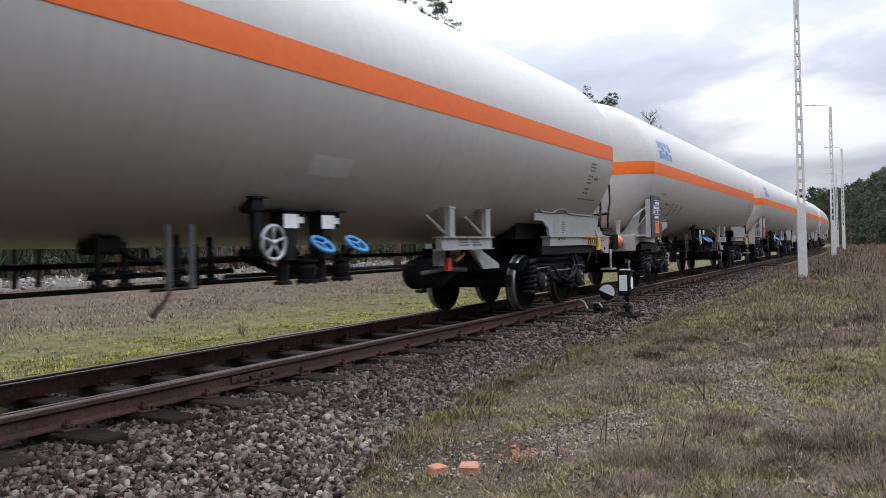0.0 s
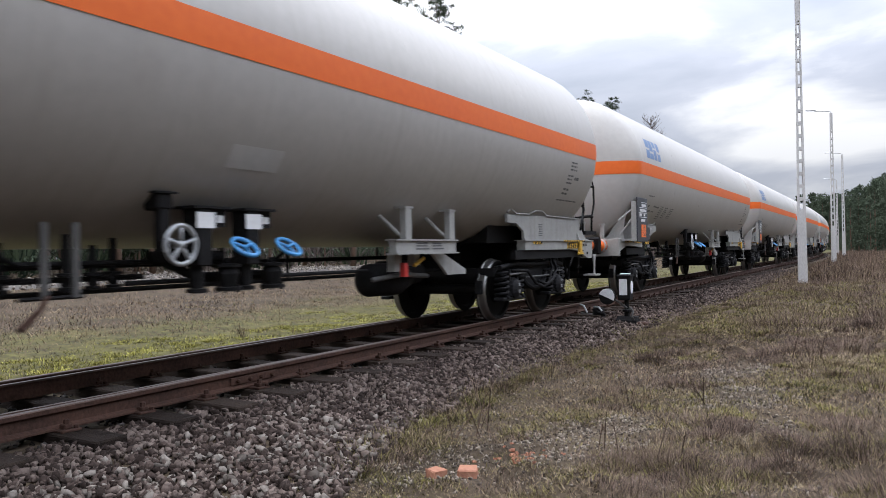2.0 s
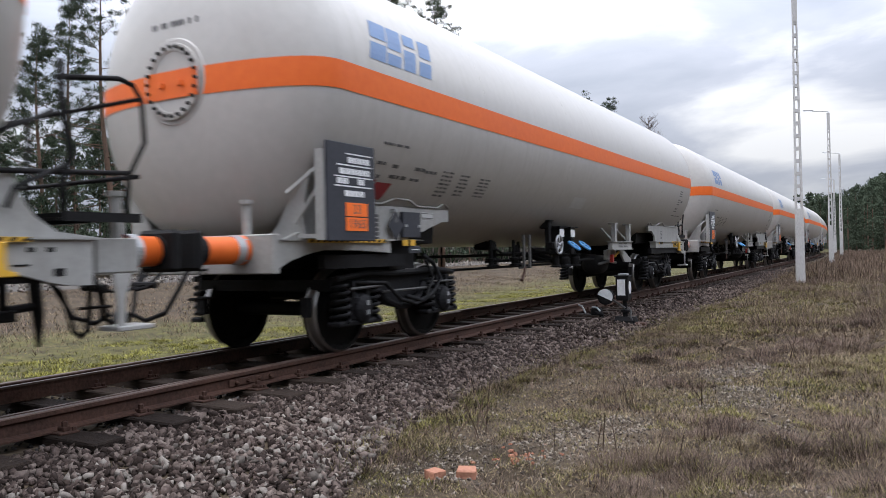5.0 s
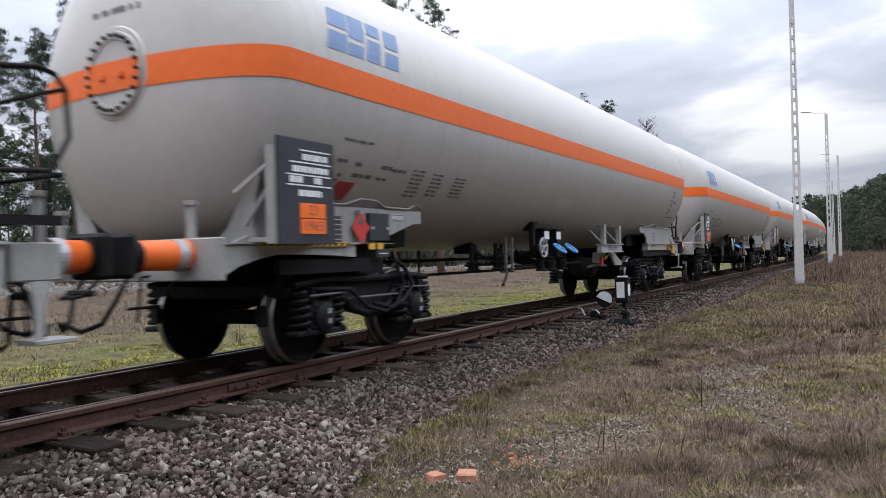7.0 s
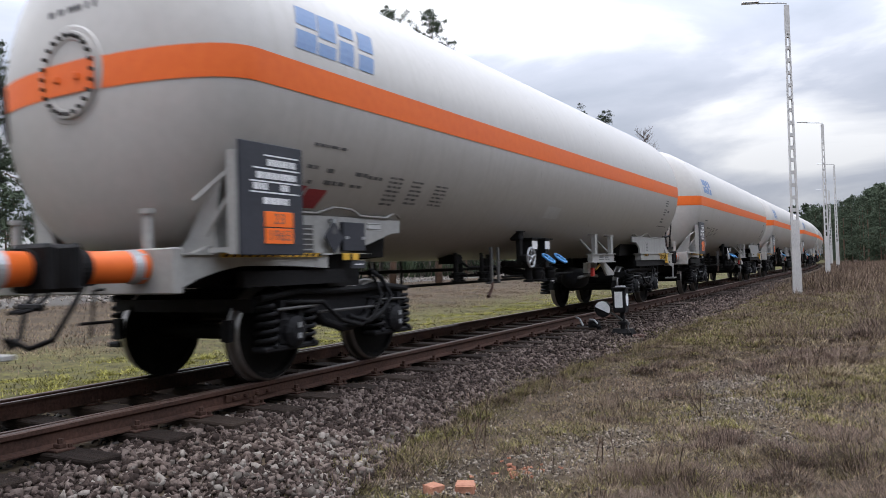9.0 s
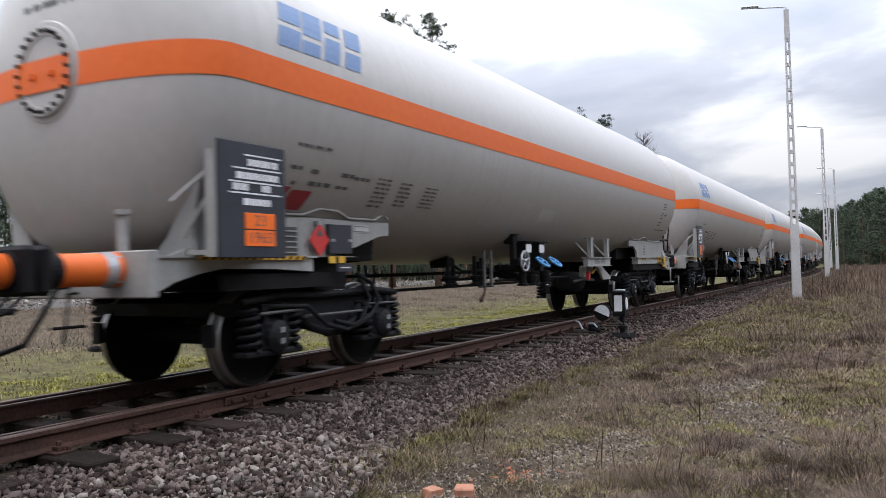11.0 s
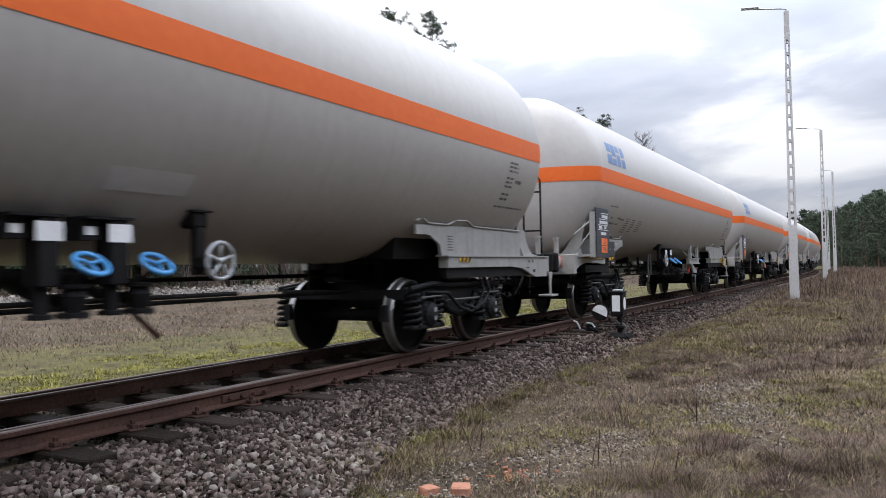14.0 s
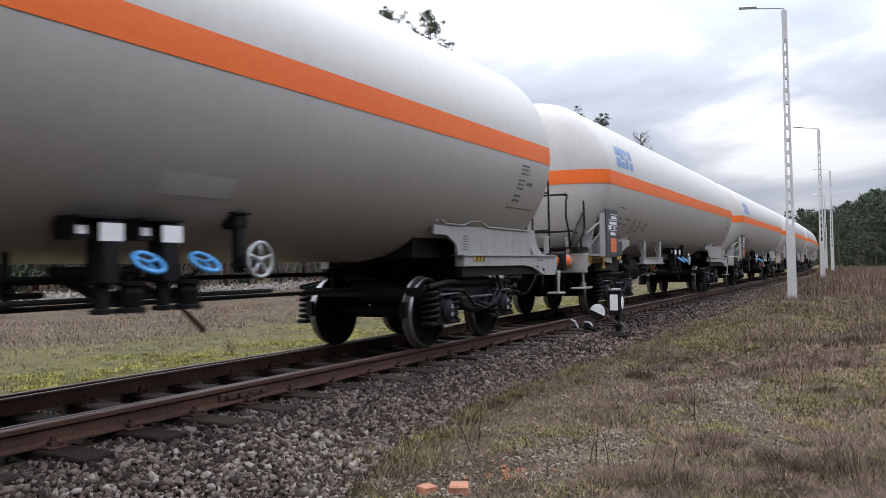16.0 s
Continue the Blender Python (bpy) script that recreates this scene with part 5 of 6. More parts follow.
# ---- trees ----
def clumps(centres, sizes, per, leaf, rnd):
    """Needle sprays: small triangles scattered in flattened clumps."""
    c = np.repeat(np.asarray(centres), per, 0)
    s = np.repeat(np.asarray(sizes), per)[:, None]
    n = len(c)
    d = rnd.normal(size=(n, 3)) * np.array((0.42, 0.42, 0.26)) * s
    p = c + d
    u = rnd.normal(size=(n, 3))
    u /= np.linalg.norm(u, axis=1, keepdims=True)
    v = np.cross(u, rnd.normal(size=(n, 3)))
    v /= np.linalg.norm(v, axis=1, keepdims=True) + 1e-9
    k = leaf * rnd.uniform(0.5, 1.3, size=(n, 1))
    verts = np.stack([p - u * k, p + u * k * 0.9, p + v * k * 0.75], 1).reshape(-1, 3)
    return verts, np.arange(3 * n).reshape(-1, 3)


def pine_shape(tall, rnd, limbs=34, per=46, leaf=0.13, clear=0.42, spread=0.17, tuft=1.0):
    """The limbs of a Scots pine as bars, and its needle clumps."""
    bars, centres, sizes = [], [], []
    lean = rnd.uniform(-0.03, 0.03, 2)
    at = lambda h: np.array((lean[0] * h + 0.12 * math.sin(h * 0.5), lean[1] * h + 0.1 * math.cos(h * 0.43), h))
    bars.append(([at(tall * k / 8) for k in range(9)], [0.022 * tall * (1 - 0.93 * k / 8) * 0.62 for k in range(9)]))
    for i in range(limbs):
        f = clear + (1 - clear) * (i + rnd.uniform(0, 0.9)) / limbs
        h = tall * f
        reach = tall * spread * (1.25 * (1 - f) ** 0.65 + 0.16) * rnd.uniform(0.55, 1.2)
        a = rnd.uniform(0, 2 * math.pi)
        b0 = at(h)
        tip = b0 + np.array((reach * math.cos(a), reach * math.sin(a), reach * rnd.uniform(0.05, 0.55)))
        mid = (b0 + tip) / 2 + np.array((0, 0, -0.06 * reach))
        bars.append(([b0, mid, tip], [0.045 * (1.2 - f), 0.03 * (1.2 - f), 0.01]))
        for g in (0.45, 0.72, 1.0):
            if rnd.uniform() < 0.86:
                q = b0 + (tip - b0) * g + rnd.normal(size=3) * 0.16
                centres.append(q)
                sizes.append(tuft * rnd.uniform(0.55, 1.0) * (0.5 + 0.028 * tall))
                if tuft < 1:  # an upright shoot beside it
                    centres.append(q + np.array((rnd.normal() * 0.25, rnd.normal() * 0.25, rnd.uniform(0.2, 0.5))))
                    sizes.append(tuft * rnd.uniform(0.4, 0.7))
    for k in range(3):
        centres.append(at(tall * (0.96 + 0.02 * k)))
        sizes.append(0.5)
    return bars, clumps(centres, sizes, per, leaf, rnd)


def pine_tree(x, y, tall, seed, clear=0.42, limbs=34, per=60):
    rnd = np.random.default_rng(seed)
    bars, (v, f) = pine_shape(tall, rnd, limbs, per * 2, 0.055, clear, 0.17, 0.50)
    t = new("pine_tree")
    bm = B()
    for pts, rs in bars:
        tube(bm, pts, rs, 6)
    part("trunk", bm, BARK, t, "bare reddish trunk with limbs", True)
    c = new("crown", raw_mesh("crown", v, f, NEEDLES))
    c.parent = t
    t.matrix_basis = pose(x, y, float(height(x, y)) - 0.05)
    tagged(t, "tall Scots pine with dark green open crown", "pine tree", "pines at the wood's edge")


def bearing(px_angle, dist):
    """A place dist metres off, at an angle to the left of the track as seen from the camera."""
    return EYE.x - dist * math.sin(radians(px_angle)), dist * math.cos(radians(px_angle))


for i, (ang, dist, tall, clear) in enumerate(((30.1, 47, 16.8, 0.55), (33.6, 48, 17.2, 0.5), (36.9, 50, 14.8, 0.4), (45.5, 46, 12.5, 0.35), (51.2, 42, 13.6, 0.3), (53.4, 40, 14.8, 0.25), (55.8, 44, 14.0, 0.22),
                                              (57.8, 41, 11.5, 0.2), (60.5, 43, 12.0, 0.2), (18.9, 74, 15.6, 0.5), (17.3, 75, 15.2, 0.5), (40.5, 54, 11.5, 0.3), (43.0, 55, 11.0, 0.3), (48.5, 52, 12.0, 0.2))):
    x, y = bearing(ang, dist)
    pine_tree(x, y, tall, 20 + i, clear)


def birch_tree(x, y, tall, seed):
    rnd = np.random.default_rng(seed)
    t = new("birch_tree")
    bm = B()
    tube(bm, [(0, 0, 0), (0.1, 0, tall * 0.4), (0.05, 0.1, tall * 0.75), (0.1, 0.1, tall)], [0.13, 0.1, 0.06, 0.015], 7)
    part("trunk", bm, TWIGS, t)
    bm = B()
    for i in range(110):
        f = rnd.uniform(0.35, 0.98)
        a = rnd.uniform(0, 6.28)
        reach = tall * 0.2 * (1.25 - f) * rnd.uniform(0.7, 1.3)
        p = np.array((0.08, 0.06, tall * f))
        d = np.array((math.cos(a), math.sin(a), 0.9))
        q = p + d * reach
        tube(bm, [p, p + d * reach * 0.5, q], [0.03, 0.018, 0.006], 4)
        for j in range(5):
            s = p + d * reach * rnd.uniform(0.35, 1)
            e2 = s + np.array((rnd.normal() * 0.3, rnd.normal() * 0.3, rnd.uniform(0.1, 0.6))) * (0.5 + reach * 0.4)
            tube(bm, [s, e2], [0.012, 0.005], 3)
    part("crown", bm, TWIGS, t, "bare winter twigs")
    t.matrix_basis = pose(x, y, float(height(x, y)) - 0.05)
    tagged(t, "leafless birch with fine bare twigs", "birch tree")


birch_tree(*bearing(14.6, 88), 15.7, 3)


def far_woods(name, places, label, leaf=0.36, per=15, limbs=26):
    """Many small pines far off, as one body."""
    rnd = np.random.default_rng(77)
    shapes = []
    for k in range(6):
        bars, (v, f) = pine_shape(13.0, rnd, limbs, per, leaf, 0.04, 0.20)
        shapes.append((bars, v))
    vs, count, trunk_v, trunk_f = [], 0, [], []
    for x, y, tall in places:
        bars, v = shapes[rnd.integers(0, 6)]
        a = rnd.uniform(0, 6.28)
        k = tall / 13.0
        c, s = math.cos(a) * k, math.sin(a) * k
        z = float(height(x, y)) - 0.1
        vs.append(np.stack([x + v[:, 0] * c - v[:, 1] * s, y + v[:, 0] * s + v[:, 1] * c, z + v[:, 2] * k], 1))
        base = len(trunk_v)
        for h, r in ((0, 0.15 * k), (tall * 0.9, 0.03)):
            for q in range(4):
                trunk_v.append((x + r * math.cos(q * 1.57), y + r * math.sin(q * 1.57), z + h))
        for q in range(4):
            b, b2 = base + q, base + (q + 1) % 4
            trunk_f += [(b, b2, b2 + 4), (b, b2 + 4, b + 4)]
    v = np.concatenate(vs)
    w = tagged(new(name, raw_mesh(name, v, np.arange(len(v)).reshape(-1, 3), HAZED_WOODS)), label, "woods", kind="stuff")
    o = new("trunks", raw_mesh("trunks", np.array(trunk_v), np.array(trunk_f), BARK))
    o.parent = w


def undergrowth(name, count, seed):
    """Leafless brush and low green bushes under the trees across the field."""
    rnd = np.random.default_rng(seed)
    y = rnd.uniform(6, 120, count)
    x = np.minimum(-26.5 - rnd.uniform(0, 1, count) ** 1.4 * 14 + 0.10 * np.clip(y - 30, 0, 200), -20)
    tall = rnd.uniform(0.8, 2.6, count)
    for title, material, pick, thin, words in ((name, TWIGS, rnd.uniform(size=count) < 0.6, 0.035, "leafless grey brush under the trees"), ("green_" + name, NEEDLES, rnd.uniform(size=count) < 0.4, 0.09, "low dark evergreen bushes under the trees")):
        k = np.repeat(np.nonzero(pick)[0], 60)
        a, r = rnd.uniform(0, 2 * math.pi, len(k)), rnd.uniform(0, 0.9, len(k))
        bx, by = x[k] + r * np.cos(a), y[k] + r * np.sin(a)
        bz = height(bx, by) + rnd.uniform(0, 0.5, len(k)) * tall[k]
        t = rnd.uniform(0.0, 0.9, len(k))
        long = tall[k] * rnd.uniform(0.3, 0.8, len(k))
        side = rnd.uniform(0, math.pi, len(k))
        V = np.empty((len(k), 3, 3))
        V[:, 0] = np.stack([bx - thin * np.cos(side), by - thin * np.sin(side), bz], 1)
        V[:, 1] = np.stack([bx + thin * np.cos(side), by + thin * np.sin(side), bz], 1)
        V[:, 2] = np.stack([bx + np.sin(t) * long * np.cos(a), by + np.sin(t) * long * np.sin(a), bz + np.cos(t) * long], 1)
        tagged(new(title, raw_mesh(title, V.reshape(-1, 3), np.arange(3 * len(k)).reshape(-1, 3), material)), words, "undergrowth", kind="stuff")


undergrowth("undergrowth", 420, 45)
wood = random.Random(5)
places = []
for i in range(170):
    y = wood.uniform(118, 190)
    x = wood.uniform(5.0, 34.0) + 0.02 * (y - 118)
    if i % 4 == 0 and y > 145:
        x = wood.uniform(0.5, 6.0)
    top = y * math.tan(radians(float(np.interp(math.degrees((x - EYE.x) / y), (-3.0, 0.5, 4.0), (3.3, 4.5, 6.0))))) + 1.5
    places.append((x, y, top * wood.uniform(0.72, 1.0)))
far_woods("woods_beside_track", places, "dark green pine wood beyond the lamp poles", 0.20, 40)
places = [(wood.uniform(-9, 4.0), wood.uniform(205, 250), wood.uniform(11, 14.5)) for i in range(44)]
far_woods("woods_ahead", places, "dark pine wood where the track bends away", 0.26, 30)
places = []
for i in range(170):
    y = wood.uniform(8, 150)
    d = wood.uniform(0, 1) ** 1.5 * 22
    x = -27 - d + 0.10 * max(0, y - 30)
    places.append((min(x, -19 - d * 0.5), y, wood.uniform(6.0, 9.2)))
far_woods("woods_across_track", places, "young pine wood across the field", 0.24, 26)
places = []
for i in range(210):
    a = wood.uniform(-8, 62)
    d = wood.uniform(255, 330)
    places.append((EYE.x - d * math.sin(radians(a)), d * math.cos(radians(a)), wood.uniform(12, 19)))
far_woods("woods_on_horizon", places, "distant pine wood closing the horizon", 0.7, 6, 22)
# unseen trees added behind the camera; they block low sky light from the tanks
places = []
for i in range(270):
    near = i < 170
    a = wood.uniform(170, 328) if near else wood.uniform(75, 332)
    d = wood.uniform(32, 55) if near else wood.uniform(60, 95)
    places.append((EYE.x - d * math.sin(radians(a)), d * math.cos(radians(a)), wood.uniform(14, 18)))
far_woods("woods_behind", places, "unseen pine wood added behind the camera to block low sky light", 0.8, 8, 26)


# ---- grass ----
def blades(name, x, y, tall, wide, lean, material, label, category, seed, z=None):
    """Thin tapering blades, one bend each, rooted at x, y."""
    rnd = np.random.default_rng(seed)
    n = len(x)
    z = height(x, y) - 0.01 if z is None else z
    a = rnd.uniform(0, 2 * math.pi, n)
    g = lean * rnd.uniform(0.2, 1.3, n) * tall
    dx, dy = np.cos(a) * g, np.sin(a) * g
    b = rnd.uniform(0, math.pi, n)
    wx, wy = np.cos(b) * wide / 2, np.sin(b) * wide / 2
    mid = 0.55
    V = np.empty((n, 5, 3))
    V[:, 0] = np.stack([x - wx, y - wy, z], 1)
    V[:, 1] = np.stack([x + wx, y + wy, z], 1)
    V[:, 2] = np.stack([x - wx * 0.8 + dx * 0.35, y - wy * 0.8 + dy * 0.35, z + tall * mid], 1)
    V[:, 3] = np.stack([x + wx * 0.8 + dx * 0.35, y + wy * 0.8 + dy * 0.35, z + tall * mid], 1)
    V[:, 4] = np.stack([x + dx, y + dy, z + tall * 0.96], 1)
    i = 5 * np.arange(n)[:, None]
    F = np.concatenate([i + np.array([[0, 1, 3]]), i + np.array([[0, 3, 2]]), i + np.array([[2, 3, 4]])])
    tagged(new(name, raw_mesh(name, V.reshape(-1, 3), F, material)), label, category, kind="stuff")


def tufted(n, x0, x1, y0, y1, tufts, spread, rnd, power=1.0):
    """Places gathered in tufts over a strip measured from the track."""
    cy = y0 + (y1 - y0) * rnd.uniform(0, 1, tufts) ** power
    cx = line_x(cy) + rnd.uniform(x0, x1, tufts)
    k = rnd.integers(0, tufts, n)
    dx, dy = rnd.normal(0, spread, n), rnd.normal(0, spread, n)
    return cx[k] + dx, cy[k] + dy, k, np.arctan2(dy, dx)


gr = np.random.default_rng(11)


def straws(name, x, y, long, wide, tilt, material, label, category, seed, out=None):
    """Single straws, each one thin triangle, tilted every way."""
    rnd = np.random.default_rng(seed)
    n = len(x)
    z = height(x, y) - 0.003
    a = rnd.uniform(0, 2 * math.pi, n) if out is None else out + rnd.normal(0, 0.8, n)
    t = np.clip(np.abs(rnd.normal(tilt, 0.3, n)), 0.02, 1.45)
    b = a + math.pi / 2 + rnd.normal(0, 0.5, n)
    wx, wy = np.cos(b) * wide / 2, np.sin(b) * wide / 2
    V = np.empty((n, 3, 3))
    V[:, 0] = np.stack([x - wx, y - wy, z], 1)
    V[:, 1] = np.stack([x + wx, y + wy, z], 1)
    V[:, 2] = np.stack([x + np.cos(a) * np.sin(t) * long, y + np.sin(a) * np.sin(t) * long, z + np.cos(t) * long], 1)
    tagged(new(name, raw_mesh(name, V.reshape(-1, 3), np.arange(3 * n).reshape(-1, 3), material)), label, category, kind="stuff")


def patches(x, y, scale, seed):
    """A smooth field between 0 and 1 that gathers growth into patches."""
    rnd = np.random.default_rng(seed)
    v = np.zeros(len(x))
    for k in range(9):
        a, f, p = rnd.uniform(0, 6.28), rnd.uniform(0.6, 2.4) / scale, rnd.uniform(0, 6.28)
        v += np.sin(f * (x * math.cos(a) + y * math.sin(a)) + p)
    return 0.5 + v / 9


def outside(x, y, soft):
    """True for what grows beyond the ballast on the camera's side."""
    return (x - line_x(y)) > edge_of_bed(y) + gr.normal(-0.06, soft, len(x))


def bare(x, y):
    """True where trodden gravel shows through the turf."""
    rough = 0.35 * np.sin(9 * x + 4 * y) + 0.3 * np.sin(13 * y - 7 * x) + 0.2 * np.sin(23 * x + 17 * y)
    spot = np.full(np.shape(x), 9.0)
    for cx, cy, rx, ry, skew in ((3.85, 5.5, 0.48, 1.15, 0.22), (3.25, 4.55, 0.40, 0.55, 0.1), (4.75, 7.7, 0.42, 0.7, 0.1), (5.1, 6.5, 0.30, 0.4, 0.0), (4.4, 9.3, 0.3, 0.8, 0.1)):
        u, v = x - cx - skew * (y - cy), y - cy
        spot = np.minimum(spot, (u / rx) ** 2 + (v / ry) ** 2)
    return spot + rough < 0.9


def growth(x, y):
    """The field that parts the turf into dead scrub (low), straw (middle) and moss (high)."""
    far = np.clip(y / 12, 0.6, 2.5)
    return 0.6 * patches(x / far, y / far, 0.42, 77) + 0.4 * patches(x, y, 0.22, 78)


def sown(n, y0, y1, x1, tufts, spread, power, soft, low, high):
    """Tufted places beyond the ballast, kept where the growth lies between low and high."""
    x, y, k, out = tufted(n, 1.5, x1, y0, y1, tufts, spread, gr, power)
    g = growth(x, y) + gr.normal(0, 0.035, n)
    keep = outside(x, y, soft) & (g > low) & (g < high) & ~(bare(x, y) & (gr.uniform(0, 1, n) < 0.80))
    size = gr.uniform(0.55, 1.3, tufts)[k]
    return x[keep], y[keep], size[keep], out[keep]


def mat_of(name, n, y0, y1, x1, tufts, spread, short, long, wide, tilt, material, label, category, seed, low=0.0, high=1.0, power=1.0, soft=0.2):
    x, y, size, out = sown(n, y0, y1, x1, tufts, spread, power, soft, low, high)
    rim = np.clip((x - line_x(y) - edge_of_bed(y)) / 1.2, 0.55, 1)
    straws(name, x, y, gr.uniform(short, long, len(x)) * size * rim, wide * np.clip(y / 6, 1, 1.9) * gr.uniform(0.6, 1.3, len(x)), tilt, material, label, category, seed, out)


mat_of("dry_mat_near", 260000, 2.6, 15, 7.5, 14000, 0.14, 0.02, 0.075, 0.0062, 1.15, DRY, "matted dry straw-coloured grass", "grass", 1, power=1.5, soft=0.15)
mat_of("dry_tufts_near", 110000, 2.6, 16, 8, 1500, 0.075, 0.03, 0.115, 0.0036, 1.1, DRY, "tufts of dry straw-coloured grass", "grass", 14, 0.42, 0.60, 1.3, 0.3)
mat_of("grey_twigs_near", 110000, 2.6, 17, 8, 1500, 0.085, 0.03, 0.13, 0.0034, 1.1, ASH, "low grey-brown dead twigs and weeds", "weeds", 2, 0.0, 0.44, 1.3, 0.3)
mat_of("twig_litter_near", 90000, 2.6, 15, 7.5, 9000, 0.16, 0.02, 0.08, 0.0046, 1.15, ASH, "grey-brown twigs lying in the grass", "weeds", 15, power=1.5)
mat_of("olive_grass_near", 330000, 2.6, 18, 8, 3000, 0.085, 0.015, 0.075, 0.0056, 1.0, OLIVE, "olive-green moss and low grass patches", "grass", 3, 0.42, 1.0, 1.4, 0.32)
mat_of("dead_bushes_near", 26000, 4.0, 17, 7.5, 62, 0.085, 0.06, 0.18, 0.0028, 0.85, ASH, "dark twiggy clumps of dead weeds", "weeds", 18, 0.0, 0.52, 1.2)
mat_of("straw_bushes_near", 24000, 4.0, 17, 7.5, 70, 0.075, 0.06, 0.17, 0.0032, 0.85, DRY, "pale clumps of bent straw", "grass", 19, 0.46, 1.0, 1.2)
mat_of("dry_grass_mid", 80000, 13, 36, 9, 2600, 0.2, 0.05, 0.13, 0.009, 1.05, DRY, "matted dry straw-coloured grass", "grass", 4, power=1.2)
mat_of("olive_grass_mid", 130000, 13, 40, 9, 1900, 0.25, 0.04, 0.12, 0.009, 1.0, OLIVE, "olive-green grass patches", "grass", 5, 0.44, 1.0, 1.2)
mat_of("grey_twigs_mid", 70000, 14, 42, 9, 1300, 0.22, 0.06, 0.26, 0.006, 0.9, ASH, "grey-brown dead weeds", "weeds", 6, 0.0, 0.48, 1.1)
mat_of("dry_grass_far", 60000, 34, 130, 16, 1600, 0.45, 0.12, 0.34, 0.02, 0.6, DRY, "tall dry grass along the line", "grass", 7, power=1.2)
mat_of("dead_weeds_far", 70000, 30, 130, 18, 1300, 0.5, 0.2, 0.6, 0.016, 0.45, HEATH, "dense reddish-brown dead weeds", "weeds", 8)


def twig_bushes(name, places, per, thin, material, label, seed):
    """Low rounded bushes of fine twigs: x, y, height and breadth each."""
    rnd = np.random.default_rng(seed)
    p = np.repeat(np.array(places), per, 0)
    n = len(p)
    a, r = rnd.uniform(0, 2 * math.pi, n), np.sqrt(rnd.uniform(0, 1, n)) * p[:, 3] * 0.5
    x, y = p[:, 0] + r * np.cos(a), p[:, 1] + r * np.sin(a)
    dome = np.sqrt(np.clip(1 - (r / (p[:, 3] * 0.55)) ** 2, 0.08, 1))
    straws(name, x, y, p[:, 2] * dome * rnd.uniform(0.35, 1.1, n), thin * rnd.uniform(0.6, 1.3, n), 0.75, material, label, "weeds", seed)


twig_bushes("twig_bushes_near", [(3.20, 11.1, 0.34, 0.75), (3.55, 11.5, 0.36, 0.85), (2.80, 12.3, 0.22, 0.5), (4.84, 6.45, 0.13, 0.34), (5.30, 6.05, 0.17, 0.60), (5.75, 5.9, 0.18, 0.6), (5.05, 11.2, 0.36, 0.8),
                                 (5.45, 11.8, 0.42, 0.9), (4.55, 10.3, 0.20, 0.6), (5.90, 9.0, 0.26, 0.7), (4.30, 5.0, 0.19, 0.45), (4.65, 5.1, 0.17, 0.5), (5.1, 5.2, 0.15, 0.5), (3.95, 8.2, 0.16, 0.45), (2.32, 5.9, 0.13, 0.22),
                                 (2.25, 6.6, 0.12, 0.24), (2.42, 7.3, 0.15, 0.3), (6.3, 7.4, 0.22, 0.6), (5.9, 5.1, 0.20, 0.7), (6.3, 5.7, 0.22, 0.7), (5.6, 6.9, 0.18, 0.6), (6.0, 6.4, 0.2, 0.6), (5.35, 5.55, 0.15, 0.5), (6.6, 9.8, 0.3, 0.8), (4.3, 13.2, 0.35, 0.9), (2.75, 9.2, 0.14, 0.35)], 950, 0.0024, ASH, "rounded bushes of fine grey-brown dead twigs", 61)
bush = random.Random(31)
twig_bushes("twig_thicket", [(bush.uniform(4.3, 7.2), bush.uniform(4.4, 6.6), bush.uniform(0.10, 0.22), bush.uniform(0.3, 0.6)) for i in range(46)], 620, 0.0023, ASH, "low thicket of grey-brown dead twigs", 64)
twig_bushes("twig_bushes_mid", [(3.1 + bush.random() ** 0.8 * 5.2, bush.uniform(13.5, 34), bush.uniform(0.30, 0.55), bush.uniform(0.7, 1.6)) for i in range(80)], 420, 0.0058, ASH, "rounded bushes of fine grey-brown dead twigs", 62)
twig_bushes("straw_bushes_mid", [(3.1 + bush.random() * 5.5, bush.uniform(14, 40), bush.uniform(0.2, 0.45), bush.uniform(0.5, 1.2)) for i in range(90)], 260, 0.0065, DRY, "pale bushes of dead straw", 63)
gy = 4.0 + 15 * gr.uniform(0, 1, 420) ** 1.2
gx = edge_of_bed(gy) + gr.normal(0.22, 0.16, 420)
k = gr.integers(0, 420, 60000)
dx, dy = gr.normal(0, 0.085, len(k)), gr.normal(0, 0.085, len(k))
for name, material, pick in (("olive_fringe", OLIVE, k % 3 == 0), ("brown_fringe", ASH, k % 3 == 1), ("straw_fringe", DRY, k % 3 == 2)):
    n = int(pick.sum())
    straws(name, (gx[k] + dx)[pick], (gy[k] + dy)[pick], gr.uniform(0.03, 0.12, n) * gr.uniform(0.6, 1.3, 420)[k][pick], 0.0052 * gr.uniform(0.6, 1.3, n), 0.95, material, "low growth creeping over the ballast", "grass", 17, np.arctan2(dy, dx)[pick])
x, y, size, out = sown(9000, 4, 40, 8.5, 260, 0.10, 1.2, 0.1, 0.0, 0.50)
blades("weed_stalks", x, y, gr.uniform(0.10, 0.36, len(x)) * size, gr.uniform(0.002, 0.0045, len(x)), 0.45, HEATH, "thin brown standing weed stalks", "weeds", 9)

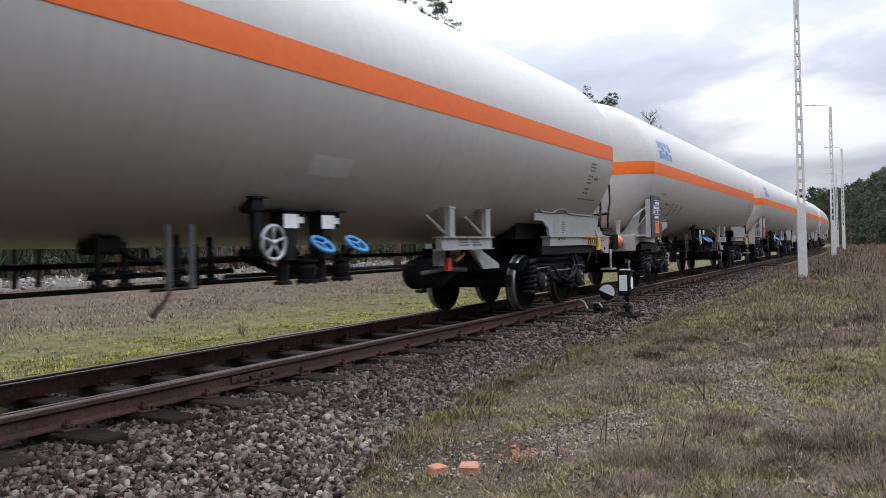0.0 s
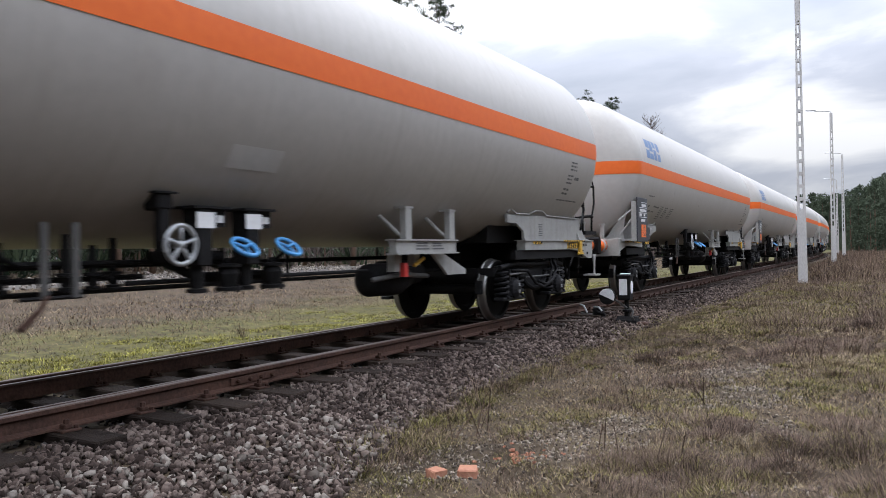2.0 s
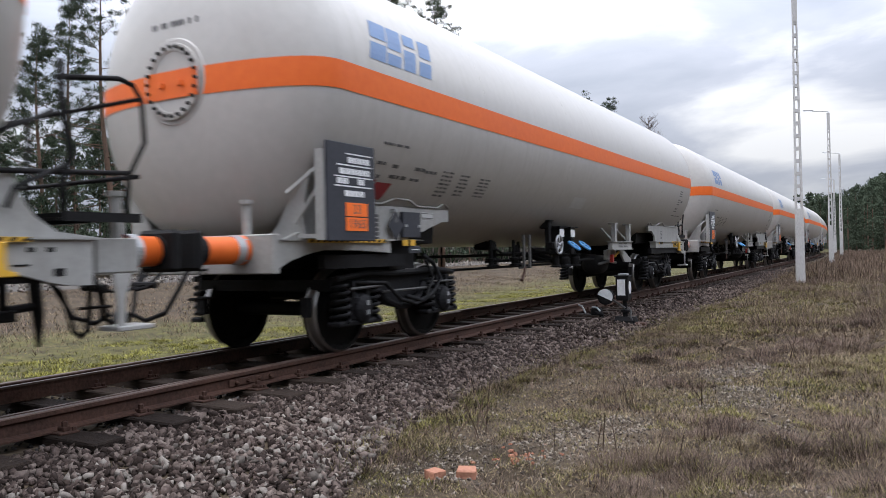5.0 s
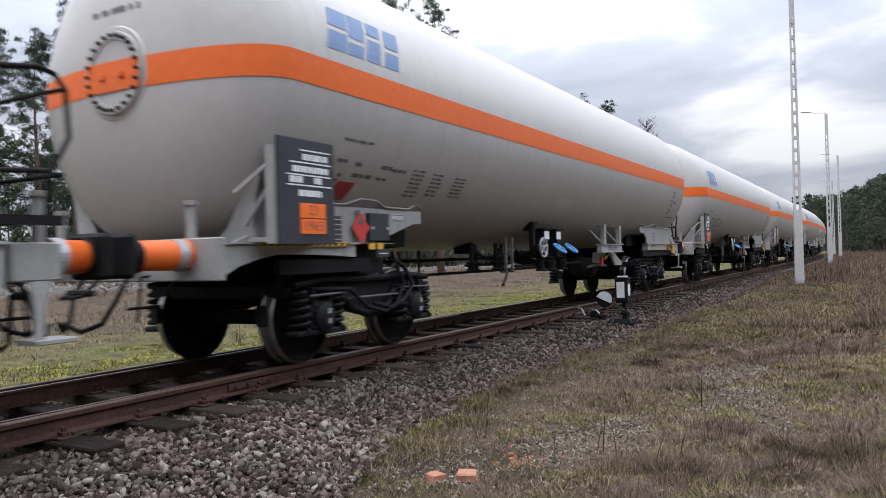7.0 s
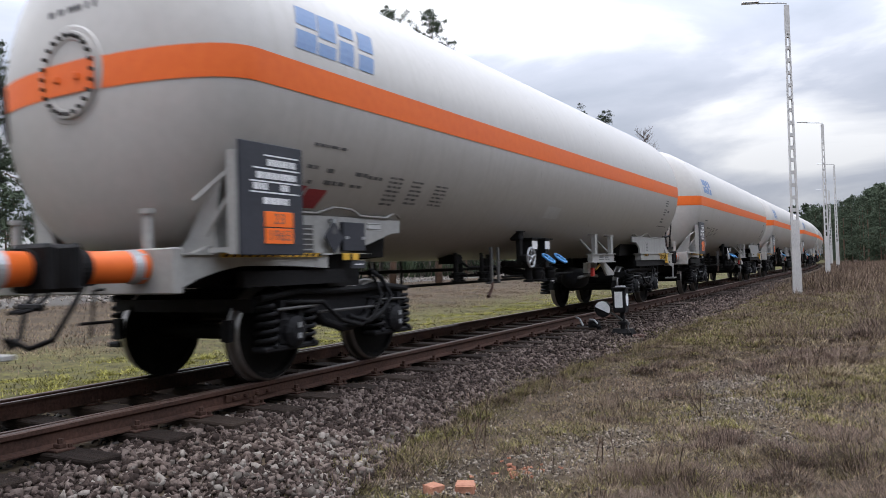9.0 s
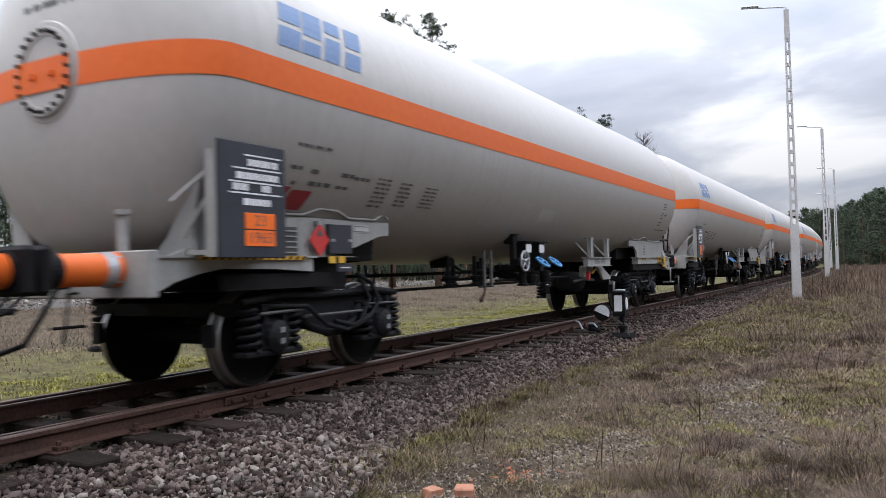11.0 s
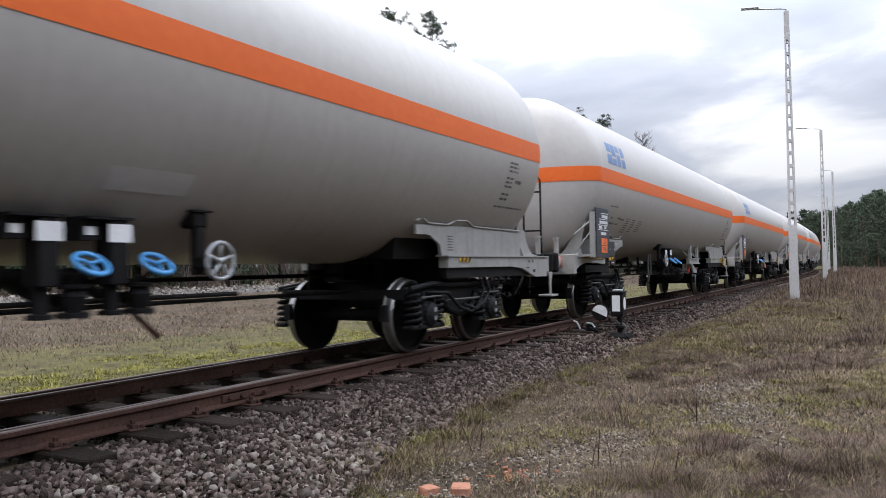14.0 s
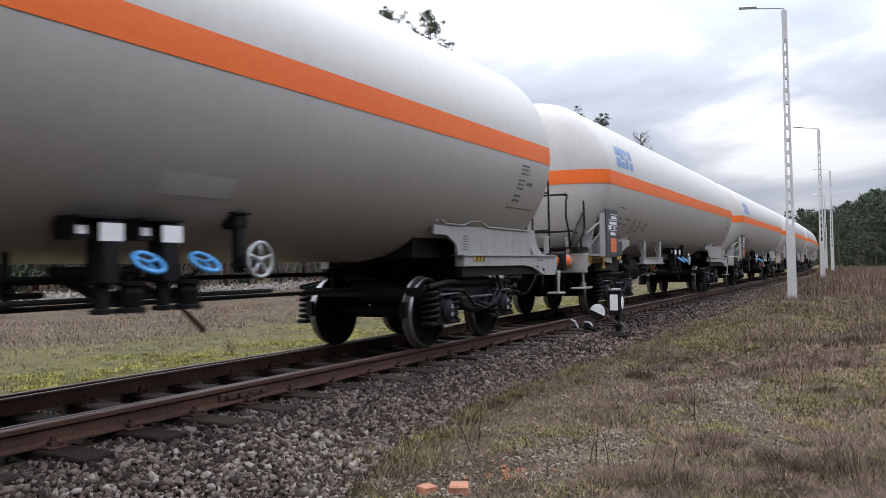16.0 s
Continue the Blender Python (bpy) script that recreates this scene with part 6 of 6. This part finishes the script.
x, y, k, out = tufted(110000, -13, -2.3, -2, 48, 3200, 0.25, gr, 1.3)
r = x - line_x(y)
ok = (r < -2.2) & (patches(x, y, 1.2, 41) + gr.normal(0, 0.15, len(x)) > np.interp(-r, (2, 4.5, 7, 10), (0.36, 0.44, 0.66, 0.95)))
straws("green_grass_strip", x[ok], y[ok], gr.uniform(0.03, 0.09, ok.sum()), gr.uniform(0.007, 0.014, ok.sum()), 0.95, GREEN, "short yellow-green grass beyond the track", "grass", 10)
x, y, k, out = tufted(130000, -7.0, -2.3, 1, 34, 2600, 0.075, gr, 1.3)
ok = ((x - line_x(y)) < -2.2) & (patches(x, y, 0.5, 43) + gr.normal(0, 0.1, len(x)) > np.interp(line_x(y) - x, (2, 5, 7.5), (0.36, 0.46, 0.7)))
straws("moss_clumps", x[ok], y[ok], gr.uniform(0.025, 0.075, ok.sum()), gr.uniform(0.008, 0.016, ok.sum()), 0.85, MOSS, "yellow-green moss clumps beyond the track", "moss", 71, out[ok])
x, y, k, out = tufted(90000, -13, -2.3, -2, 48, 2600, 0.25, gr, 1.3)
r = x - line_x(y)
ok = (r < -2.2) & (patches(x, y, 1.2, 41) + gr.normal(0, 0.15, len(x)) < np.interp(-r, (2, 5.5, 8, 12), (0.40, 0.52, 0.8, 1.0)))
straws("straw_strip", x[ok], y[ok], gr.uniform(0.03, 0.11, ok.sum()), gr.uniform(0.008, 0.016, ok.sum()), 1.0, DRY, "dry straw in the grass beyond the track", "grass", 11)
x, y, k, out = tufted(110000, -34, -8.0, 2, 95, 2600, 0.5, gr, 1.2)
ok = (abs(x + 23.5) > 1.6 + gr.normal(0, 0.6, len(x))) | (gr.uniform(0, 1, len(x)) < 0.25)
x, y = x[ok], y[ok]
straws("dry_field", x, y, gr.uniform(0.05, 0.14, len(x)), gr.uniform(0.010, 0.022, len(x)), 1.05, DRY, "brown dry field grass before the wood", "grass", 12)
x, y, k, out = tufted(90000, -34, -6.5, 2, 95, 1500, 0.45, gr, 1.2)
ok = abs(x + 23.5) > 2.3 + gr.normal(0, 0.3, len(x))
x, y = x[ok], y[ok]
straws("dead_weeds_field", x, y, gr.uniform(0.05, 0.20, len(x)), gr.uniform(0.008, 0.018, len(x)), 0.95, ASH, "grey-brown dead weeds in the field", "weeds", 13)


# ---- single dark weed beyond the rail, tall stalks, brick pieces ----
def weed(x, y, tall, stalks, seed, label):
    rnd = np.random.default_rng(seed)
    bm = B()
    for i in range(stalks):
        a, r = rnd.uniform(0, 6.28), rnd.uniform(0.1, 0.55)
        b = Vector((rnd.normal() * 0.05, rnd.normal() * 0.05, -0.03))
        tip = Vector((math.cos(a) * r * tall, math.sin(a) * r * tall, tall * rnd.uniform(0.6, 1)))
        tube(bm, [b, b.lerp(tip, 0.5) + Vector((0, 0, 0.05 * tall)), tip], [0.005, 0.004, 0.002], 4)
        for j in range(3):
            p = b.lerp(tip, rnd.uniform(0.5, 0.95))
            tube(bm, [p, p + Vector((rnd.normal() * 0.06, rnd.normal() * 0.06, 0.08)) * tall * 1.5], [0.003, 0.0015], 3)
    ob = tagged(new("dry_weed", mesh_of("dry_weed", bm, HEATH)), label, "weed", "dry weeds")
    ob.matrix_basis = pose(x, y, float(height(x, y)))


for i, (x, y, tall, n) in enumerate(((2.95, 5.2, 0.42, 2), (3.05, 5.5, 0.5, 2), (3.12, 5.35, 0.45, 2), (2.9, 5.7, 0.3, 2), (4.15, 5.3, 0.34, 3), (4.9, 10.4, 0.45, 3), (5.2, 10.0, 0.5, 3), (4.4, 7.2, 0.3, 3), (4.65, 5.2, 0.3, 3), (-4.75, 10.6, 0.30, 14))):
    weed(x, y, tall, n, 50 + i, "thin dead weed with bare brown stalks")


def rubble(name, x, y, size, seed, material, label, category, rz, sink=0.35):
    rnd = np.random.default_rng(seed)
    bm = box(B(), -size[0] / 2, size[0] / 2, -size[1] / 2, size[1] / 2, 0, size[2], 0.008)
    for v in bm.verts:
        v.co += Vector(rnd.normal(0, 0.004, 3))
    ob = tagged(new(name, mesh_of(name, bm, material)), label, category)
    ob.matrix_basis = pose(x, y, float(height(x, y)) - sink * size[2], rnd.uniform(-8, 8), rnd.uniform(-8, 8), rz)


rubble("brick", 3.50, 4.40, (0.125, 0.14, 0.07), 1, BRICK, "broken orange-red brick lying in grass", "brick", 25, 0.1)
rubble("brick", 3.40, 4.16, (0.10, 0.11, 0.065), 2, BRICK, "broken orange-red brick lying in grass", "brick", 70, 0.2)
rr = random.Random(8)
for i in range(44):
    rubble("brick_shard", rr.gauss(3.66, 0.11), rr.gauss(4.86, 0.16), (rr.uniform(0.012, 0.042), rr.uniform(0.012, 0.036), rr.uniform(0.008, 0.020)), 30 + i, BRICK, "small crumbled piece of red brick", "brick shard", rr.uniform(0, 180), 0.1)

# ---- sleepers with their fastenings ----
def sleeper_model():
    bm = box(B(), -1.36, 1.36, -0.125, 0.125, -0.325, -0.175, 0.012)
    s = tagged(new("sleeper", mesh_of("sleeper", bm, TIMBER)), "weathered dark timber sleeper bedded in ballast", "sleeper", "sleepers of the track")
    for sx in (-1, 1):
        bm = B()
        box(bm, sx * 0.753 - 0.17, sx * 0.753 + 0.17, -0.075, 0.075, -0.176, -0.158, 0.004)
        p = part("base_plate", bm, RUST, s)
        for d in (-1, 1):
            bm = B()
            x = sx * 0.753 + d * 0.095
            box(bm, x - 0.035, x + 0.035, -0.03, 0.03, -0.16, -0.125, 0.006)
            lathe(bm, [(-0.14, 0.022), (-0.095, 0.022), (-0.09, 0.014)], "z", (x + d * 0.01, 0, 0), 6)
            lathe(bm, [(-0.16, 0.018), (-0.135, 0.018), (-0.13, 0.01)], "z", (x + d * 0.055, 0.045, 0), 6)
            part("clip", bm, RUST, p)
    return s


model = sleeper_model()
srnd = random.Random(12)
s = -9.5
count = 0
while s < 120:
    x, y, a = line(s)
    m = pose(x + srnd.uniform(-0.04, 0.04), y, srnd.uniform(-0.008, 0.006), 0, 0, math.degrees(a) + srnd.uniform(-1.5, 1.5))
    if count == 0:
        model.matrix_basis = m
    else:
        copy_thing(model, m)
    count += 1
    s += 0.64 + srnd.uniform(-0.03, 0.03)

# fishplate on the near rail
bm = B()
for d in (-1, 1):
    box(bm, 0.753 + d * 0.024 - 0.012, 0.753 + d * 0.024 + 0.012, 4.95, 5.55, -0.125, -0.058, 0.004)
fish = tagged(new("fishplate", mesh_of("fishplate", bm, RUST)), "rusty bolted fishplate joining two rails", "fishplate", kind="structure")
for k in range(4):
    part("bolt", lathe(B(), [(0.03, 0.018), (0.065, 0.018), (0.07, 0.01)], "x", (0.753, 5.03 + 0.147 * k, -0.092), 6), RUST, fish)


# ---- ballast stones ----
def crushed_shapes(count, corners, seed):
    """Angular convex pieces, as crushed rock breaks: the hulls of a few scattered points."""
    rnd = np.random.default_rng(seed)
    shapes = []
    for c in range(count):
        bm = B()
        for q in range(corners):
            d = rnd.normal(size=3)
            d /= np.abs(d).max() ** 0.6 * np.linalg.norm(d) ** 0.4
            bm.verts.new(d * rnd.uniform(0.85, 1.1))
        hull = bmesh.ops.convex_hull(bm, input=bm.verts)
        bmesh.ops.delete(bm, geom=list({v for v in hull["geom_interior"] + hull["geom_unused"] if isinstance(v, bmesh.types.BMVert)}), context="VERTS")
        bmesh.ops.triangulate(bm, faces=bm.faces)
        bm.verts.index_update()
        shapes.append((np.array([v.co[:] for v in bm.verts]), np.array([[v.index for v in f.verts] for f in bm.faces])))
        bm.free()
    return shapes


CRUSHED = crushed_shapes(12, 8, 5) + crushed_shapes(18, 11, 6)


def stones(name, x, y, size, label, seed, bury=0.25, lift=0.0, material=None, plain=False):
    rnd = np.random.default_rng(seed)
    n = len(x)
    kind = rnd.integers(0, len(CRUSHED), n)
    stretch = rnd.uniform(0.6, 1.25, (n, 1, 3)) * np.array((1.25, 1.0, 0.8))
    q = rnd.normal(size=(n, 4))
    q /= np.linalg.norm(q, axis=1, keepdims=True)
    w, i, j, k = q.T
    Rm = np.stack([1 - 2 * (j * j + k * k), 2 * (i * j - k * w), 2 * (i * k + j * w), 2 * (i * j + k * w), 1 - 2 * (i * i + k * k), 2 * (j * k - i * w), 2 * (i * k - j * w), 2 * (j * k + i * w), 1 - 2 * (i * i + j * j)], 1).reshape(n, 3, 3)
    z = height(x, y) + size * (0.5 - bury) * rnd.uniform(-0.6, 1.0, n) + lift
    at = np.stack([x, y, z], 1)
    verts, tris, base = [], [], 0
    for c, (V, F) in enumerate(CRUSHED if not plain else CRUSHED[:12]):
        mine = np.nonzero(kind % (len(CRUSHED) if not plain else 12) == c)[0]
        P = np.einsum("nab,nvb->nva", Rm[mine], V[None] * stretch[mine]) * (size[mine] / 2)[:, None, None] + at[mine][:, None, :]
        verts.append(P.reshape(-1, 3))
        tris.append((F[None] + base + len(V) * np.arange(len(mine))[:, None, None]).reshape(-1, 3))
        base += len(mine) * len(V)
    tagged(new(name, raw_mesh(name, np.concatenate(verts), np.concatenate(tris), material or STONE)), label, "ballast", kind="stuff")


br = np.random.default_rng(21)


def shoulder(n, y0, y1, inner, past, power=1.0):
    y = y0 + (y1 - y0) * br.uniform(0, 1, n) ** power
    e = edge_of_bed(y) + past
    x = line_x(y) + inner + (e - inner) * br.uniform(0, 1, n)
    return x, y


x, y = shoulder(22000, 1.2, 10.5, 0.95, 0.15)
size = br.uniform(0.030, 0.074, len(x))
pale = br.uniform(0, 1, len(x)) < np.interp(y, (2.5, 4.2, 6.0), (0.24, 0.14, 0.012)) * np.clip((x - 1.4) / 0.7, 0.1, 1)
stones("ballast_near", x[~pale], y[~pale], size[~pale], "broken grey and brown ballast stones", 1, 0.3, 0.012)
stones("pale_ballast", x[pale], y[pale], size[pale], "pale limestone pieces strewn in the ballast", 7, 0.25, 0.018, PALESTONE)
x, y = shoulder(14000, 10, 45, 0.9, 0.12, 1.3)
stones("ballast_far", x, y, br.uniform(0.045, 0.09, len(x)), "broken grey and brown ballast stones", 2, 0.3, 0.01, plain=True)
y = 1.0 + 45 * br.uniform(0, 1, 8000) ** 1.2
x = br.uniform(-1.3, 0.95, len(y))
stones("ballast_between_rails", x, y, br.uniform(0.03, 0.065, len(x)), "dark oily ballast stones between the rails", 3, 0.4, 0.0, OILY, plain=True)
y = 1.0 + 45 * br.uniform(0, 1, 4500) ** 1.2
x = -1.3 - 1.0 * br.uniform(0, 1, len(y)) ** 1.3
y2 = -10 + 120 * br.uniform(0, 1, 7000)
x2 = -23.5 + 0.4 * np.sin(0.11 * y2) + br.normal(0, 1.3, len(y2))
stones("road_stones", x2, y2, br.uniform(0.06, 0.22, len(x2)), "pale stones strewn along the gravel strip", 9, 0.35, 0.08, PALESTONE, plain=True)
stones("ballast_beyond", x, y, br.uniform(0.03, 0.07, len(x)), "ballast stones on the far shoulder", 4, plain=True)
x, y = shoulder(22000, 3.2, 10.5, 2.3, 3.2)
keep = bare(x, y) | (br.uniform(0, 1, len(x)) < 0.16)
x, y = x[keep], y[keep]
stones("scattered_gravel", x, y, br.uniform(0.010, 0.034, len(x)), "scattered small pale gravel in the grass", 5, 0.35, 0.004, GRAVEL, plain=True)


# ---- what moves: the train, and the wheels under it ----
def motions():
    for k, w in CARS.items():
        walk(w, [(0.5 * i, car_pose(k, 0.5 * i)) for i in range(33)])
    times = [i / 15 for i in range(241)]
    turns = [-math.degrees((run(t) - run(0)) / 0.46) for t in times]
    for w in CARS.values():
        for o in w.children:
            if o.name.split(".")[0] == "wheelset":
                y = o.location.y
                walk(o, [(t, pose(0, y, 0.46 - FLOOR, a)) for t, a in zip(times, turns)])


motions()
